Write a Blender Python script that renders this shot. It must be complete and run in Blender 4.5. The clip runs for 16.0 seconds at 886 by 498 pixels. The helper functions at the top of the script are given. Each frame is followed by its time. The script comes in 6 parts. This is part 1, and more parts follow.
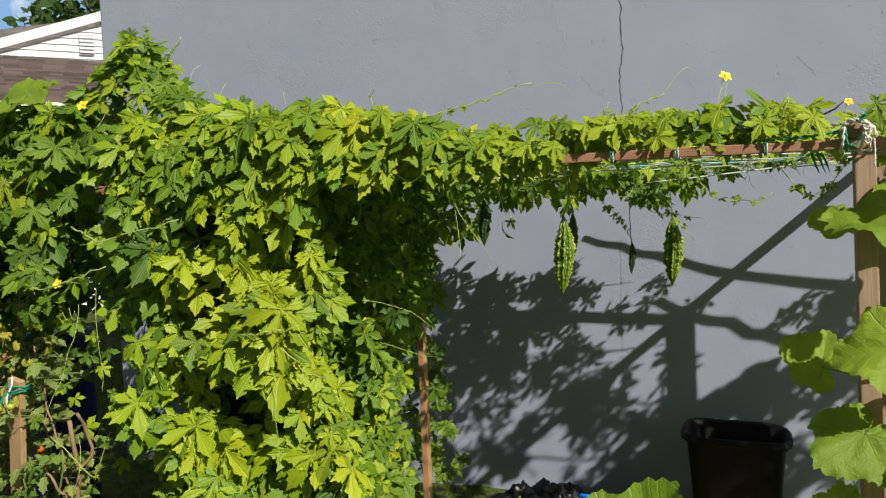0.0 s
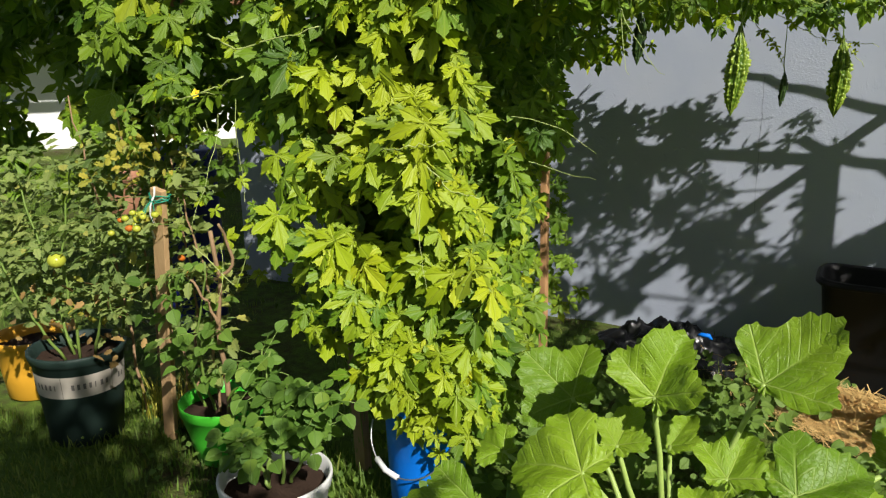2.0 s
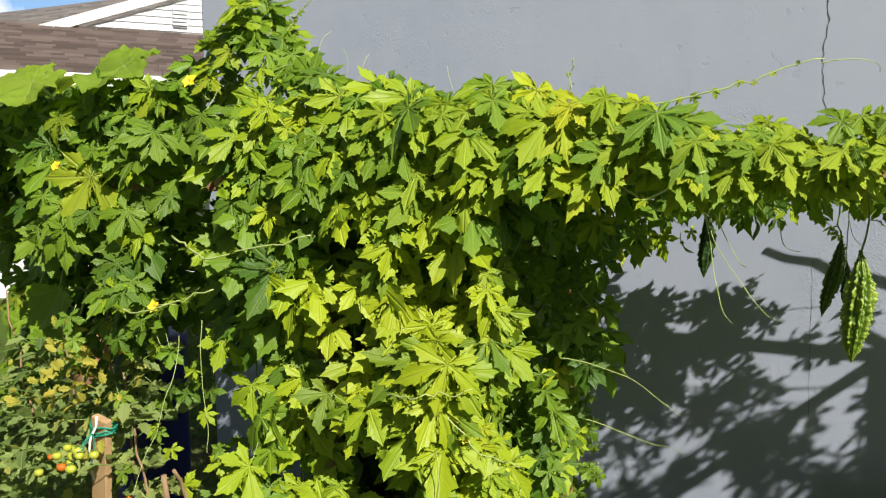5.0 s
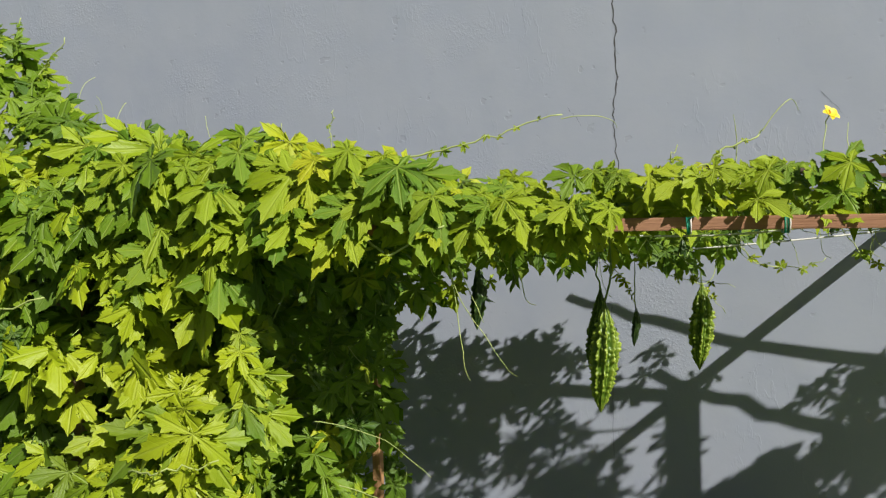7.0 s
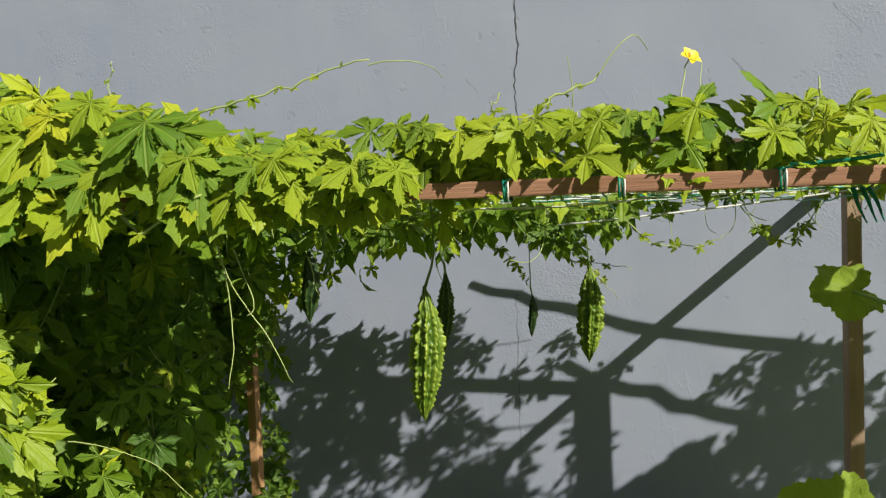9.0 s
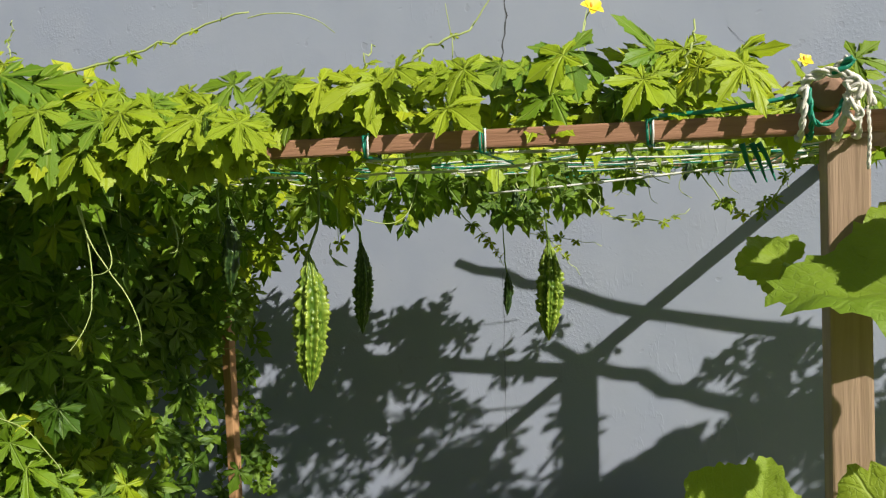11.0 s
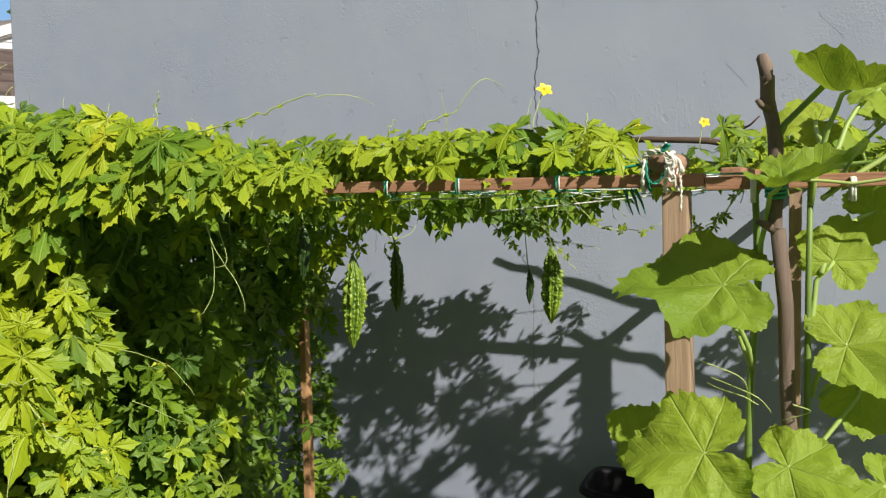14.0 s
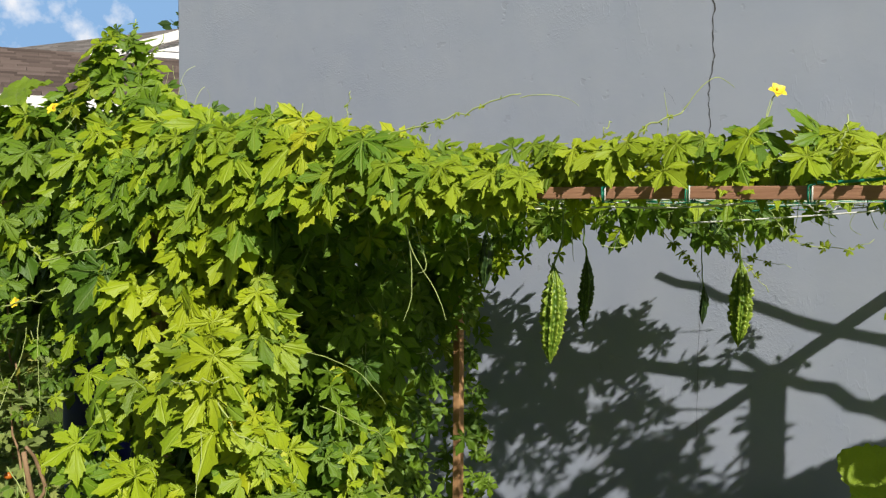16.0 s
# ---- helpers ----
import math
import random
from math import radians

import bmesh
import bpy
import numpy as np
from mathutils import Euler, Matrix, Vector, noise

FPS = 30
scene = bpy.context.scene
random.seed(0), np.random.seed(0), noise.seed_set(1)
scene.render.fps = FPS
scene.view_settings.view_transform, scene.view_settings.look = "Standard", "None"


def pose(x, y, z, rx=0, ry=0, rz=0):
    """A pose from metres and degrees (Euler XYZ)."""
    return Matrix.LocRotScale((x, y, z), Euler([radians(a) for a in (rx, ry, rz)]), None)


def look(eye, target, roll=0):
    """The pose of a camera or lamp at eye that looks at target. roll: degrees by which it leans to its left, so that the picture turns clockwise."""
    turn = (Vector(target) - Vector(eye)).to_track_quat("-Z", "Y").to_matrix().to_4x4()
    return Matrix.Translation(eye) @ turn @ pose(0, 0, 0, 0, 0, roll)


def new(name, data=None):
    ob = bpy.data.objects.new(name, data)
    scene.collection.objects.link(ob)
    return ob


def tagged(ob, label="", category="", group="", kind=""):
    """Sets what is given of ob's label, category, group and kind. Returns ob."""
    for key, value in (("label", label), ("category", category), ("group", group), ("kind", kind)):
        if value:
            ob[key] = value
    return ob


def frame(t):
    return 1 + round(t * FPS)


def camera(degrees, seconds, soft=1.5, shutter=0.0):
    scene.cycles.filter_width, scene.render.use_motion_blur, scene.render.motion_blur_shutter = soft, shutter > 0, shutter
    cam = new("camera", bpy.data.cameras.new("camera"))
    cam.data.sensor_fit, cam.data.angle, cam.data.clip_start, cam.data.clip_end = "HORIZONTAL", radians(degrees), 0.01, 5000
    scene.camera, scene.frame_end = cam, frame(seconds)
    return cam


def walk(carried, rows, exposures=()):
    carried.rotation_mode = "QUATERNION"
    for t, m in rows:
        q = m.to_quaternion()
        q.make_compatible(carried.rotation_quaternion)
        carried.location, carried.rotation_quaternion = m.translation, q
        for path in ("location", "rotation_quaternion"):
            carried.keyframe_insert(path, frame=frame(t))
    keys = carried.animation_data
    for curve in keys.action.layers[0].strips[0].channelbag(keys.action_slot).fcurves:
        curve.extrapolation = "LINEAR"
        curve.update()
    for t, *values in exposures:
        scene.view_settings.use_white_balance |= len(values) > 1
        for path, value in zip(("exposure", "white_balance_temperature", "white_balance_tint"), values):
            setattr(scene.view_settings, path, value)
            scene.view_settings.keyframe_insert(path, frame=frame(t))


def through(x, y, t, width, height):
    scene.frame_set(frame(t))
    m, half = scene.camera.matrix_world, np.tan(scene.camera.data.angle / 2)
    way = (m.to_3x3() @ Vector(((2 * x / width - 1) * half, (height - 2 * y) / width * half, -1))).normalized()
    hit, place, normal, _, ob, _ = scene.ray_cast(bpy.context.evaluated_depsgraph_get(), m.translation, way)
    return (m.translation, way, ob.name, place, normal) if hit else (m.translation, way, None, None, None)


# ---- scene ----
cam = camera(57.6, 16.0, soft=1.25)
PATH = [
    (0, (0.383, 0.331, 1.691), (-0.357, 2.185, 1.571), -2.2),
    (0.5, (0.335, 0.336, 1.671), (-0.448, 2.167, 1.483), -1.8),
    (0.7, (0.304, 0.309, 1.659), (-0.494, 2.129, 1.433), -1.4),
    (0.9, (0.296, 0.331, 1.65), (-0.557, 2.119, 1.371), -1.6),
    (1, (0.29, 0.341, 1.644), (-0.585, 2.112, 1.332), -1.5),
    (1.5, (0.257, 0.355, 1.62), (-0.676, 2.073, 1.199), -1.3),
    (2, (0.188, 0.343, 1.606), (-0.734, 2.048, 1.113), -1.1),
    (2.5, (0.107, 0.336, 1.601), (-0.783, 2.045, 1.067), -0.9),
    (3, (0.069, 0.42, 1.59), (-0.832, 2.136, 1.097), -0.9),
    (3.5, (0.014, 0.606, 1.581), (-0.931, 2.309, 1.127), -1.1),
    (3.8, (-0.038, 0.657, 1.636), (-1.011, 2.343, 1.174), -1.2),
    (4, (-0.109, 0.725, 1.618), (-1.081, 2.423, 1.203), -1.2),
    (4.2, (-0.171, 0.763, 1.668), (-1.142, 2.476, 1.315), -1.1),
    (6.3, (-0.135, 0.869, 1.821), (-0.86, 2.732, 1.774), -0.8),
    (6.5, (-0.094, 0.893, 1.814), (-0.79, 2.767, 1.766), -0.8),
    (7, (0.014, 0.963, 1.797), (-0.573, 2.875, 1.74), -1.2),
    (7.5, (0.098, 1.014, 1.789), (-0.426, 2.942, 1.72), -1.6),
    (8, (0.126, 1.111, 1.758), (-0.376, 3.045, 1.677), -1.9),
    (8.5, (0.136, 1.255, 1.75), (-0.353, 3.193, 1.668), -1.9),
    (9, (0.212, 1.324, 1.755), (-0.282, 3.26, 1.672), -2.0),
    (9.2, (0.25, 1.341, 1.754), (-0.248, 3.276, 1.669), -1.6),
    (11.3, (0.457, 1.482, 1.688), (-0.189, 3.371, 1.565), -1.7),
    (11.5, (0.458, 1.489, 1.677), (-0.21, 3.37, 1.548), -1.7),
    (12, (0.485, 1.439, 1.678), (-0.221, 3.305, 1.535), -1.7),
    (12.5, (0.523, 1.237, 1.698), (-0.197, 3.098, 1.556), -1.7),
    (13, (0.605, 1.043, 1.73), (-0.121, 2.901, 1.589), -1.7),
    (13.5, (0.712, 0.99, 1.734), (-0.027, 2.843, 1.595), -1.5),
    (14, (0.814, 0.947, 1.763), (0.018, 2.777, 1.639), -1.1),
    (14.5, (0.854, 0.939, 1.773), (-0.088, 2.7, 1.672), -0.8),
    (15, (0.849, 0.927, 1.775), (-0.192, 2.632, 1.676), -0.4),
    (15.5, (0.791, 0.916, 1.766), (-0.286, 2.599, 1.669), 0.0),
    (15.7, (0.729, 0.924, 1.769), (-0.348, 2.606, 1.659), 0.1),
    (16, (0.584, 0.952, 1.756), (-0.463, 2.653, 1.658), 0.4),
]
EXPOSURES = [(0.0, 0.06), (0.8, 0.10), (1.6, 0.18), (2.5, 0.40), (3.5, 0.52), (4.2, 0.56), (6.3, 0.12), (9.0, 0.16), (12.0, 0.26), (14.0, 0.22), (15.0, 0.14), (16.0, 0.10)]
walk(cam, [(t, look(eye, target, roll)) for t, eye, target, roll in PATH], EXPOSURES)

# ---- daylight: low clear sun from behind the camera, slightly to its right ----
SUN_WAY = Vector((-1.42, 1.0, -1.30)).normalized()
world = bpy.data.worlds.new("world")
scene.world = world
world.use_nodes = True
wn = world.node_tree.nodes
wl = world.node_tree.links
sky = wn.new("ShaderNodeTexSky")
sky.sky_type = "NISHITA"
sky.sun_disc = False
sky.sun_elevation = math.asin(-SUN_WAY.z)
sky.sun_rotation = math.atan2(-SUN_WAY.x, -SUN_WAY.y)
sky.air_density, sky.dust_density, sky.ozone_density = 1.0, 0.9, 1.1
wn["Background"].inputs["Strength"].default_value = 0.034
haze = wn.new("ShaderNodeHueSaturation")
haze.inputs["Saturation"].default_value = 0.62
wl.new(sky.outputs["Color"], haze.inputs["Color"])
wl.new(haze.outputs["Color"], wn["Background"].inputs["Color"])
sun = new("sun", bpy.data.lights.new("sun", "SUN"))
sun.data.energy, sun.data.angle, sun.data.color = 5.0, radians(0.53), (1.0, 0.95, 0.87)
sun.matrix_world = look((0, 0, 0), SUN_WAY)
scene.view_settings.exposure = 0.14

# ---- materials ----
class Nodes:
    """A small wrapper to write node materials briefly."""
    def __init__(self, name):
        self.m = bpy.data.materials.new(name)
        self.m.use_nodes = True
        self.t = self.m.node_tree
        self.p = self.t.nodes["Principled BSDF"]
        self.out = self.t.nodes["Material Output"]

    def put(self, node, key, value):
        if hasattr(value, "is_output"):
            self.t.links.new(value, node.inputs[key])
        else:
            node.inputs[key].default_value = value

    def add(self, kind, out=0, props=(), **ins):
        n = self.t.nodes.new("ShaderNode" + kind)
        for k, v in props:
            if k == "operation":
                n.operation = v
            elif k == "blend_type":
                n.blend_type = v
            elif k == "data_type":
                n.data_type = v
            elif k == "feature":
                n.feature = v
            elif k == "wave_type":
                n.wave_type = v
        for k, v in ins.items():
            key = int(k[1:]) if k[0] == "i" and k[1:].isdigit() else k.replace("_", " ")
            self.put(n, key, v)
        return n.outputs[out]

    def coords(self, scale=(1, 1, 1), which="Object"):
        tc = self.t.nodes.new("ShaderNodeTexCoord")
        mp = self.t.nodes.new("ShaderNodeMapping")
        mp.inputs["Scale"].default_value = scale
        self.t.links.new(tc.outputs[which], mp.inputs["Vector"])
        return mp.outputs[0]

    def noise(self, scale, vec=None, detail=4.0, rough=0.55):
        return self.add("TexNoise", Scale=scale, Detail=detail, Roughness=rough, **({"Vector": vec} if vec else {}))

    def ramp(self, fac, stops):
        n = self.t.nodes.new("ShaderNodeValToRGB")
        while len(n.color_ramp.elements) < len(stops):
            n.color_ramp.elements.new(0.5)
        for e, (pos, c) in zip(n.color_ramp.elements, stops):
            e.position = pos
            e.color = (c, c, c, 1) if not hasattr(c, "__len__") else (*c[:3], 1)
        self.put(n, 0, fac)
        return n.outputs[0]

    def mix(self, fac, a, b, blend="MIX"):
        n = self.t.nodes.new("ShaderNodeMix")
        n.data_type, n.blend_type = "RGBA", blend
        for key, v in ((0, fac), (6, a), (7, b)):
            if isinstance(v, tuple) and len(v) == 3:
                v = (*v, 1)
            self.put(n, key, v)
        return n.outputs[2]

    def math(self, op, a, b=0.0, c=0.0):
        n = self.t.nodes.new("ShaderNodeMath")
        n.operation = op
        for i, v in enumerate((a, b, c)):
            self.put(n, i, v)
        return n.outputs[0]

    def bump(self, height, strength=0.3, distance=0.01, normal=None):
        n = self.t.nodes.new("ShaderNodeBump")
        self.put(n, "Strength", strength)
        self.put(n, "Distance", distance)
        self.put(n, "Height", height)
        if normal:
            self.put(n, "Normal", normal)
        return n.outputs[0]

    def finish(self, color=None, rough=0.6, normal=None, metal=0.0, spec=0.5):
        if color is not None:
            self.put(self.p, "Base Color", (*color, 1) if isinstance(color, tuple) and len(color) == 3 else color)
        self.put(self.p, "Roughness", rough)
        self.put(self.p, "Metallic", metal)
        self.put(self.p, "Specular IOR Level", spec)
        if normal:
            self.put(self.p, "Normal", normal)
        return self.m


def leaf_material(name, dark, light, yellow, through, vein, gloss=0.45, vein_width=0.018, share=0.32, crinkle=60.0, rib_show=0.14, relief=0.5, show=0.40):
    """A leaf: colour varies leaf by leaf and within the blade, paler veins, some light passes through."""
    n = Nodes(name)
    isl = n.add("NewGeometry", out=8)
    info = n.add("ObjectInfo", out=5)
    rnd = n.math("FRACT", n.math("ADD", isl, n.math("MULTIPLY", info, 7.31)))
    base = n.ramp(rnd, ((0.0, dark), (0.42, tuple(0.35 * a + 0.65 * b for a, b in zip(dark, light))), (0.94, light), (1.0, yellow)))
    patch = n.ramp(n.noise(1.7, n.add("NewGeometry", out=0), 2.0), ((0.48, 0.0), (0.66, 0.75)))
    base = n.mix(patch, base, n.mix(0.55, base, yellow))
    blot = n.noise(9.0, n.coords(), 3.0)
    base = n.mix(n.math("MULTIPLY", blot, 0.45), base, n.mix(0.5, base, dark))
    uv = n.add("UVMap")
    sep = n.t.nodes.new("ShaderNodeSeparateXYZ")
    n.put(sep, 0, uv)
    side = n.math("ABSOLUTE", sep.outputs[0])
    line = n.ramp(side, ((0.0, 1.0), (vein_width, 0.75), (vein_width * 2.2, 0.0)))
    ribs = n.math("SINE", n.math("ADD", n.math("MULTIPLY", sep.outputs[1], 42.0), n.math("MULTIPLY", side, -46.0)))
    rib = n.ramp(ribs, ((0.80, 0.0), (1.0, rib_show)))
    veins = n.math("MAXIMUM", line, rib)
    col = n.mix(n.math("MULTIPLY", veins, show), base, vein)
    if vein_width < 0.012:
        cell = n.t.nodes.new("ShaderNodeTexVoronoi")
        cell.feature = "DISTANCE_TO_EDGE"
        n.put(cell, "Scale", 16.0)
        n.put(cell, "Vector", n.mix(0.10, n.coords(), n.add("TexNoise", out=1, Scale=5.0, Vector=n.coords())))
        mesh_lines = n.ramp(cell.outputs[0], ((0.0, 0.30), (0.045, 0.0)))
        veins = n.math("MAXIMUM", veins, mesh_lines)
        col = n.mix(n.math("MULTIPLY", veins, show), base, vein)
    fine = n.noise(crinkle, n.coords(), 3.0)
    h = n.math("SUBTRACT", n.math("MULTIPLY", fine, 0.6), n.math("MULTIPLY", veins, 0.8))
    nrm = n.bump(h, relief, 0.005)
    n.finish(col, n.math("ADD", gloss, n.math("MULTIPLY", blot, 0.2)), nrm, spec=0.4)
    tr = n.t.nodes.new("ShaderNodeBsdfTranslucent")
    n.put(tr, "Color", n.mix(n.math("MULTIPLY", veins, 0.5), n.mix(0.5, base, through), n.mix(0.5, base, dark)))
    n.put(tr, "Normal", nrm)
    mx = n.t.nodes.new("ShaderNodeMixShader")
    n.put(mx, 0, share)
    n.t.links.new(n.p.outputs[0], mx.inputs[1])
    n.t.links.new(tr.outputs[0], mx.inputs[2])
    n.t.links.new(mx.outputs[0], n.out.inputs[0])
    return n.m


def plain(name, color, rough=0.5, spread=0.15, scale=20.0, bump=0.1, metal=0.0, spec=0.5):
    """Paint or plastic with slight mottling, dust and fine relief."""
    n = Nodes(name)
    v = n.coords()
    a = n.noise(scale, v, 5.0)
    b = n.noise(scale * 0.13, v, 3.0)
    lo = tuple(c * (1 - spread) for c in color)
    hi = tuple(min(1.0, c * (1 + spread)) for c in color)
    col = n.mix(n.math("MULTIPLY", n.math("ADD", a, b), 0.5), lo, hi)
    return n.finish(col, n.math("ADD", rough - 0.1, n.math("MULTIPLY", a, 0.2)), n.bump(a, bump, 0.003), metal, spec)


def wood_material(name, dark, light, rough=0.7, along=(3.0, 60.0, 60.0)):
    n = Nodes(name)
    v = n.coords(along)
    grain = n.add("TexNoise", Scale=1.6, Detail=6.0, Roughness=0.62, Distortion=0.6, Vector=v)
    stain = n.noise(5.0, n.coords(), 4.0)
    col = n.mix(grain, dark, light)
    col = n.mix(n.ramp(stain, ((0.42, 0.0), (0.62, 0.5))), col, n.mix(0.55, col, dark))
    fine = n.add("TexNoise", Scale=6.0, Detail=3.0, Vector=v)
    return n.finish(col, rough, n.bump(n.math("ADD", grain, n.math("MULTIPLY", fine, 0.5)), 0.55, 0.003), spec=0.25)


def wall_paint():
    n = Nodes("painted_stucco")
    v = n.coords()
    broad = n.noise(0.7, v, 4.0)
    mid = n.noise(5.0, v, 6.0, 0.6)
    blobs = n.noise(42.0, v, 4.0, 0.55)
    rough_area = n.ramp(n.noise(1.6, v, 4.0), ((0.51, 0.03), (0.66, 0.9)))
    trowel = n.noise(2.6, n.coords((1.0, 1.0, 0.7)), 2.0)
    grit = n.ramp(n.noise(85.0, v, 3.0), ((0.46, 0.0), (0.66, 1.0)))
    drag = n.noise(7.0, n.coords((1.0, 1.0, 0.35)), 5.0)
    ridge = n.ramp(drag, ((0.480, 0.0), (0.500, 1.0), (0.520, 0.0)))
    ridge_on = n.ramp(n.noise(1.9, v, 2.0), ((0.52, 0.0), (0.62, 1.0)))
    chip = n.ramp(n.noise(16.0, v, 2.0), ((0.70, 0.0), (0.74, 1.0)))
    h = n.math("ADD", n.math("MULTIPLY", n.math("MULTIPLY", grit, rough_area), 0.48), n.math("MULTIPLY", n.math("MULTIPLY", blobs, rough_area), 0.30))
    h = n.math("ADD", h, n.math("ADD", n.math("MULTIPLY", mid, 0.9), n.math("MULTIPLY", trowel, 4.0)))
    h = n.math("ADD", h, n.math("MULTIPLY", n.math("MULTIPLY", ridge, ridge_on), 0.22))
    h = n.math("SUBTRACT", h, n.math("MULTIPLY", chip, 0.35))
    tone = n.mix(broad, (0.306, 0.340, 0.426), (0.354, 0.390, 0.472))
    tone = n.mix(n.ramp(mid, ((0.35, 0.0), (0.75, 0.35))), tone, (0.41, 0.43, 0.48))
    tone = n.mix(n.math("MULTIPLY", chip, 0.12), tone, (0.20, 0.20, 0.20))
    return n.finish(tone, 0.72, n.bump(h, 0.42, 0.0045), spec=0.3)


def ground_soil():
    n = Nodes("lawn_soil")
    v = n.coords()
    a = n.noise(0.9, v, 4.0)
    b = n.noise(14.0, v, 6.0, 0.65)
    c = n.noise(70.0, v, 4.0)
    grass = n.mix(b, (0.060, 0.115, 0.018), (0.140, 0.215, 0.034))
    earth = n.mix(c, (0.035, 0.024, 0.015), (0.11, 0.075, 0.045))
    col = n.mix(n.ramp(n.math("ADD", n.math("MULTIPLY", a, 0.6), n.math("MULTIPLY", b, 0.4)), ((0.36, 0.0), (0.54, 1.0))), earth, grass)
    return n.finish(col, 0.9, n.bump(n.math("ADD", b, c), 0.8, 0.02), spec=0.1)


def shingle_material(name, dark, light):
    n = Nodes(name)
    info = n.add("ObjectInfo", out=5)
    isl = n.add("NewGeometry", out=8)
    v = n.coords()
    grit = n.noise(60.0, v, 3.0)
    c = n.mix(n.math("FRACT", n.math("ADD", isl, info)), dark, light)
    c = n.mix(n.math("MULTIPLY", grit, 0.5), c, dark)
    return n.finish(c, 0.9, n.bump(grit, 0.5, 0.006), spec=0.15)


def melon_material(name, dark, light):
    n = Nodes(name)
    isl = n.add("ObjectInfo", out=5)
    uv = n.add("UVMap")
    sep = n.t.nodes.new("ShaderNodeSeparateXYZ")
    n.put(sep, 0, uv)
    a = n.noise(45.0, n.coords(), 4.0)
    col = n.mix(n.ramp(sep.outputs[0], ((0.15, 0.0), (0.9, 1.0))), dark, light)
    col = n.mix(n.math("MULTIPLY", a, 0.35), col, dark)
    n.finish(col, n.math("ADD", 0.28, n.math("MULTIPLY", a, 0.2)), n.bump(a, 0.25, 0.002), spec=0.5)
    n.put(n.p, "Subsurface Weight", 0.12)
    n.put(n.p, "Subsurface Radius", (0.01, 0.012, 0.004))
    return n.m


def cloud_sky_material():
    n = Nodes("distant_sky")
    v = n.coords()
    a = n.noise(0.020, v, 7.0, 0.55)
    c = n.ramp(a, ((0.50, (0.28, 0.49, 0.80)), (0.60, (0.64, 0.75, 0.92)), (0.68, (0.95, 0.96, 1.0))))
    e = n.t.nodes.new("ShaderNodeEmission")
    n.put(e, "Color", c)
    n.put(e, "Strength", 0.9)
    n.t.links.new(e.outputs[0], n.out.inputs[0])
    return n.m


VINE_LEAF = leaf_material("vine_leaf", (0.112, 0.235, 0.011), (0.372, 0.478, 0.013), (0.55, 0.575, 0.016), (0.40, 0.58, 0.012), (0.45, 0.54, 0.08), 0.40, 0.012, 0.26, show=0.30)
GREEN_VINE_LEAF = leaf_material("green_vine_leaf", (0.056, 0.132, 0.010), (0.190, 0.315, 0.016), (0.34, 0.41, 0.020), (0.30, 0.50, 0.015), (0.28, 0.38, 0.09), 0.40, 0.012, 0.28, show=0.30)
SQUASH_LEAF = leaf_material("squash_leaf", (0.185, 0.305, 0.024), (0.325, 0.450, 0.036), (0.40, 0.49, 0.04), (0.50, 0.62, 0.04), (0.58, 0.66, 0.22), 0.44, 0.008, 0.38, 22.0, 0.26, 0.55, 0.27)
BED_SQUASH_LEAF = leaf_material("bed_squash_leaf", (0.105, 0.215, 0.010), (0.245, 0.395, 0.020), (0.33, 0.45, 0.024), (0.40, 0.56, 0.03), (0.56, 0.66, 0.20), 0.34, 0.009, 0.24, 22.0, 0.36, 0.7, 0.40)
TOMATO_LEAF = leaf_material("tomato_leaf", (0.080, 0.145, 0.034), (0.310, 0.395, 0.110), (0.50, 0.47, 0.10), (0.38, 0.46, 0.08), (0.32, 0.40, 0.15), 0.55)
POTATO_LEAF = leaf_material("potato_leaf", (0.075, 0.165, 0.022), (0.150, 0.280, 0.036), (0.24, 0.36, 0.045), (0.20, 0.34, 0.04), (0.17, 0.28, 0.08), 0.5)
YELLOWED_LEAF = leaf_material("yellowed_leaf", (0.27, 0.29, 0.035), (0.48, 0.45, 0.055), (0.60, 0.46, 0.06), (0.5, 0.48, 0.05), (0.44, 0.42, 0.12), 0.6)
DRY_LEAF = plain("dry_leaf", (0.30, 0.19, 0.06), 0.8, 0.4, 30.0)
STEM = plain("green_stem", (0.17, 0.26, 0.05), 0.5, 0.3, 40.0)
SQUASH_STALK = plain("squash_stalk", (0.33, 0.45, 0.11), 0.5, 0.25, 40.0)
PALE_STEM = plain("pale_tendril", (0.42, 0.50, 0.16), 0.5, 0.25, 40.0)
BROWN_STEM = plain("woody_stem", (0.30, 0.19, 0.10), 0.8, 0.4, 60.0, 0.5)
FLOWER = plain("yellow_petal", (0.88, 0.68, 0.03), 0.5, 0.12, 60.0)
RAIL_WOOD = wood_material("reddish_rail_wood", (0.25, 0.115, 0.065), (0.60, 0.335, 0.205))
POST_WOOD = wood_material("pale_post_wood", (0.24, 0.15, 0.095), (0.56, 0.40, 0.275), along=(1.5, 36.0, 36.0))
REAR_WOOD = wood_material("orange_rear_wood", (0.33, 0.165, 0.070), (0.64, 0.38, 0.19), along=(1.8, 40.0, 40.0))
STAKE_WOOD = wood_material("sunlit_stake_wood", (0.34, 0.20, 0.09), (0.66, 0.45, 0.24), along=(40.0, 40.0, 2.5))
LOG_BARK = wood_material("weathered_bark", (0.045, 0.031, 0.024), (0.33, 0.245, 0.19), 0.85, (30.0, 30.0, 4.0))
LOG_END = wood_material("log_end_grain", (0.24, 0.14, 0.09), (0.48, 0.31, 0.21), 0.8, (20.0, 20.0, 20.0))
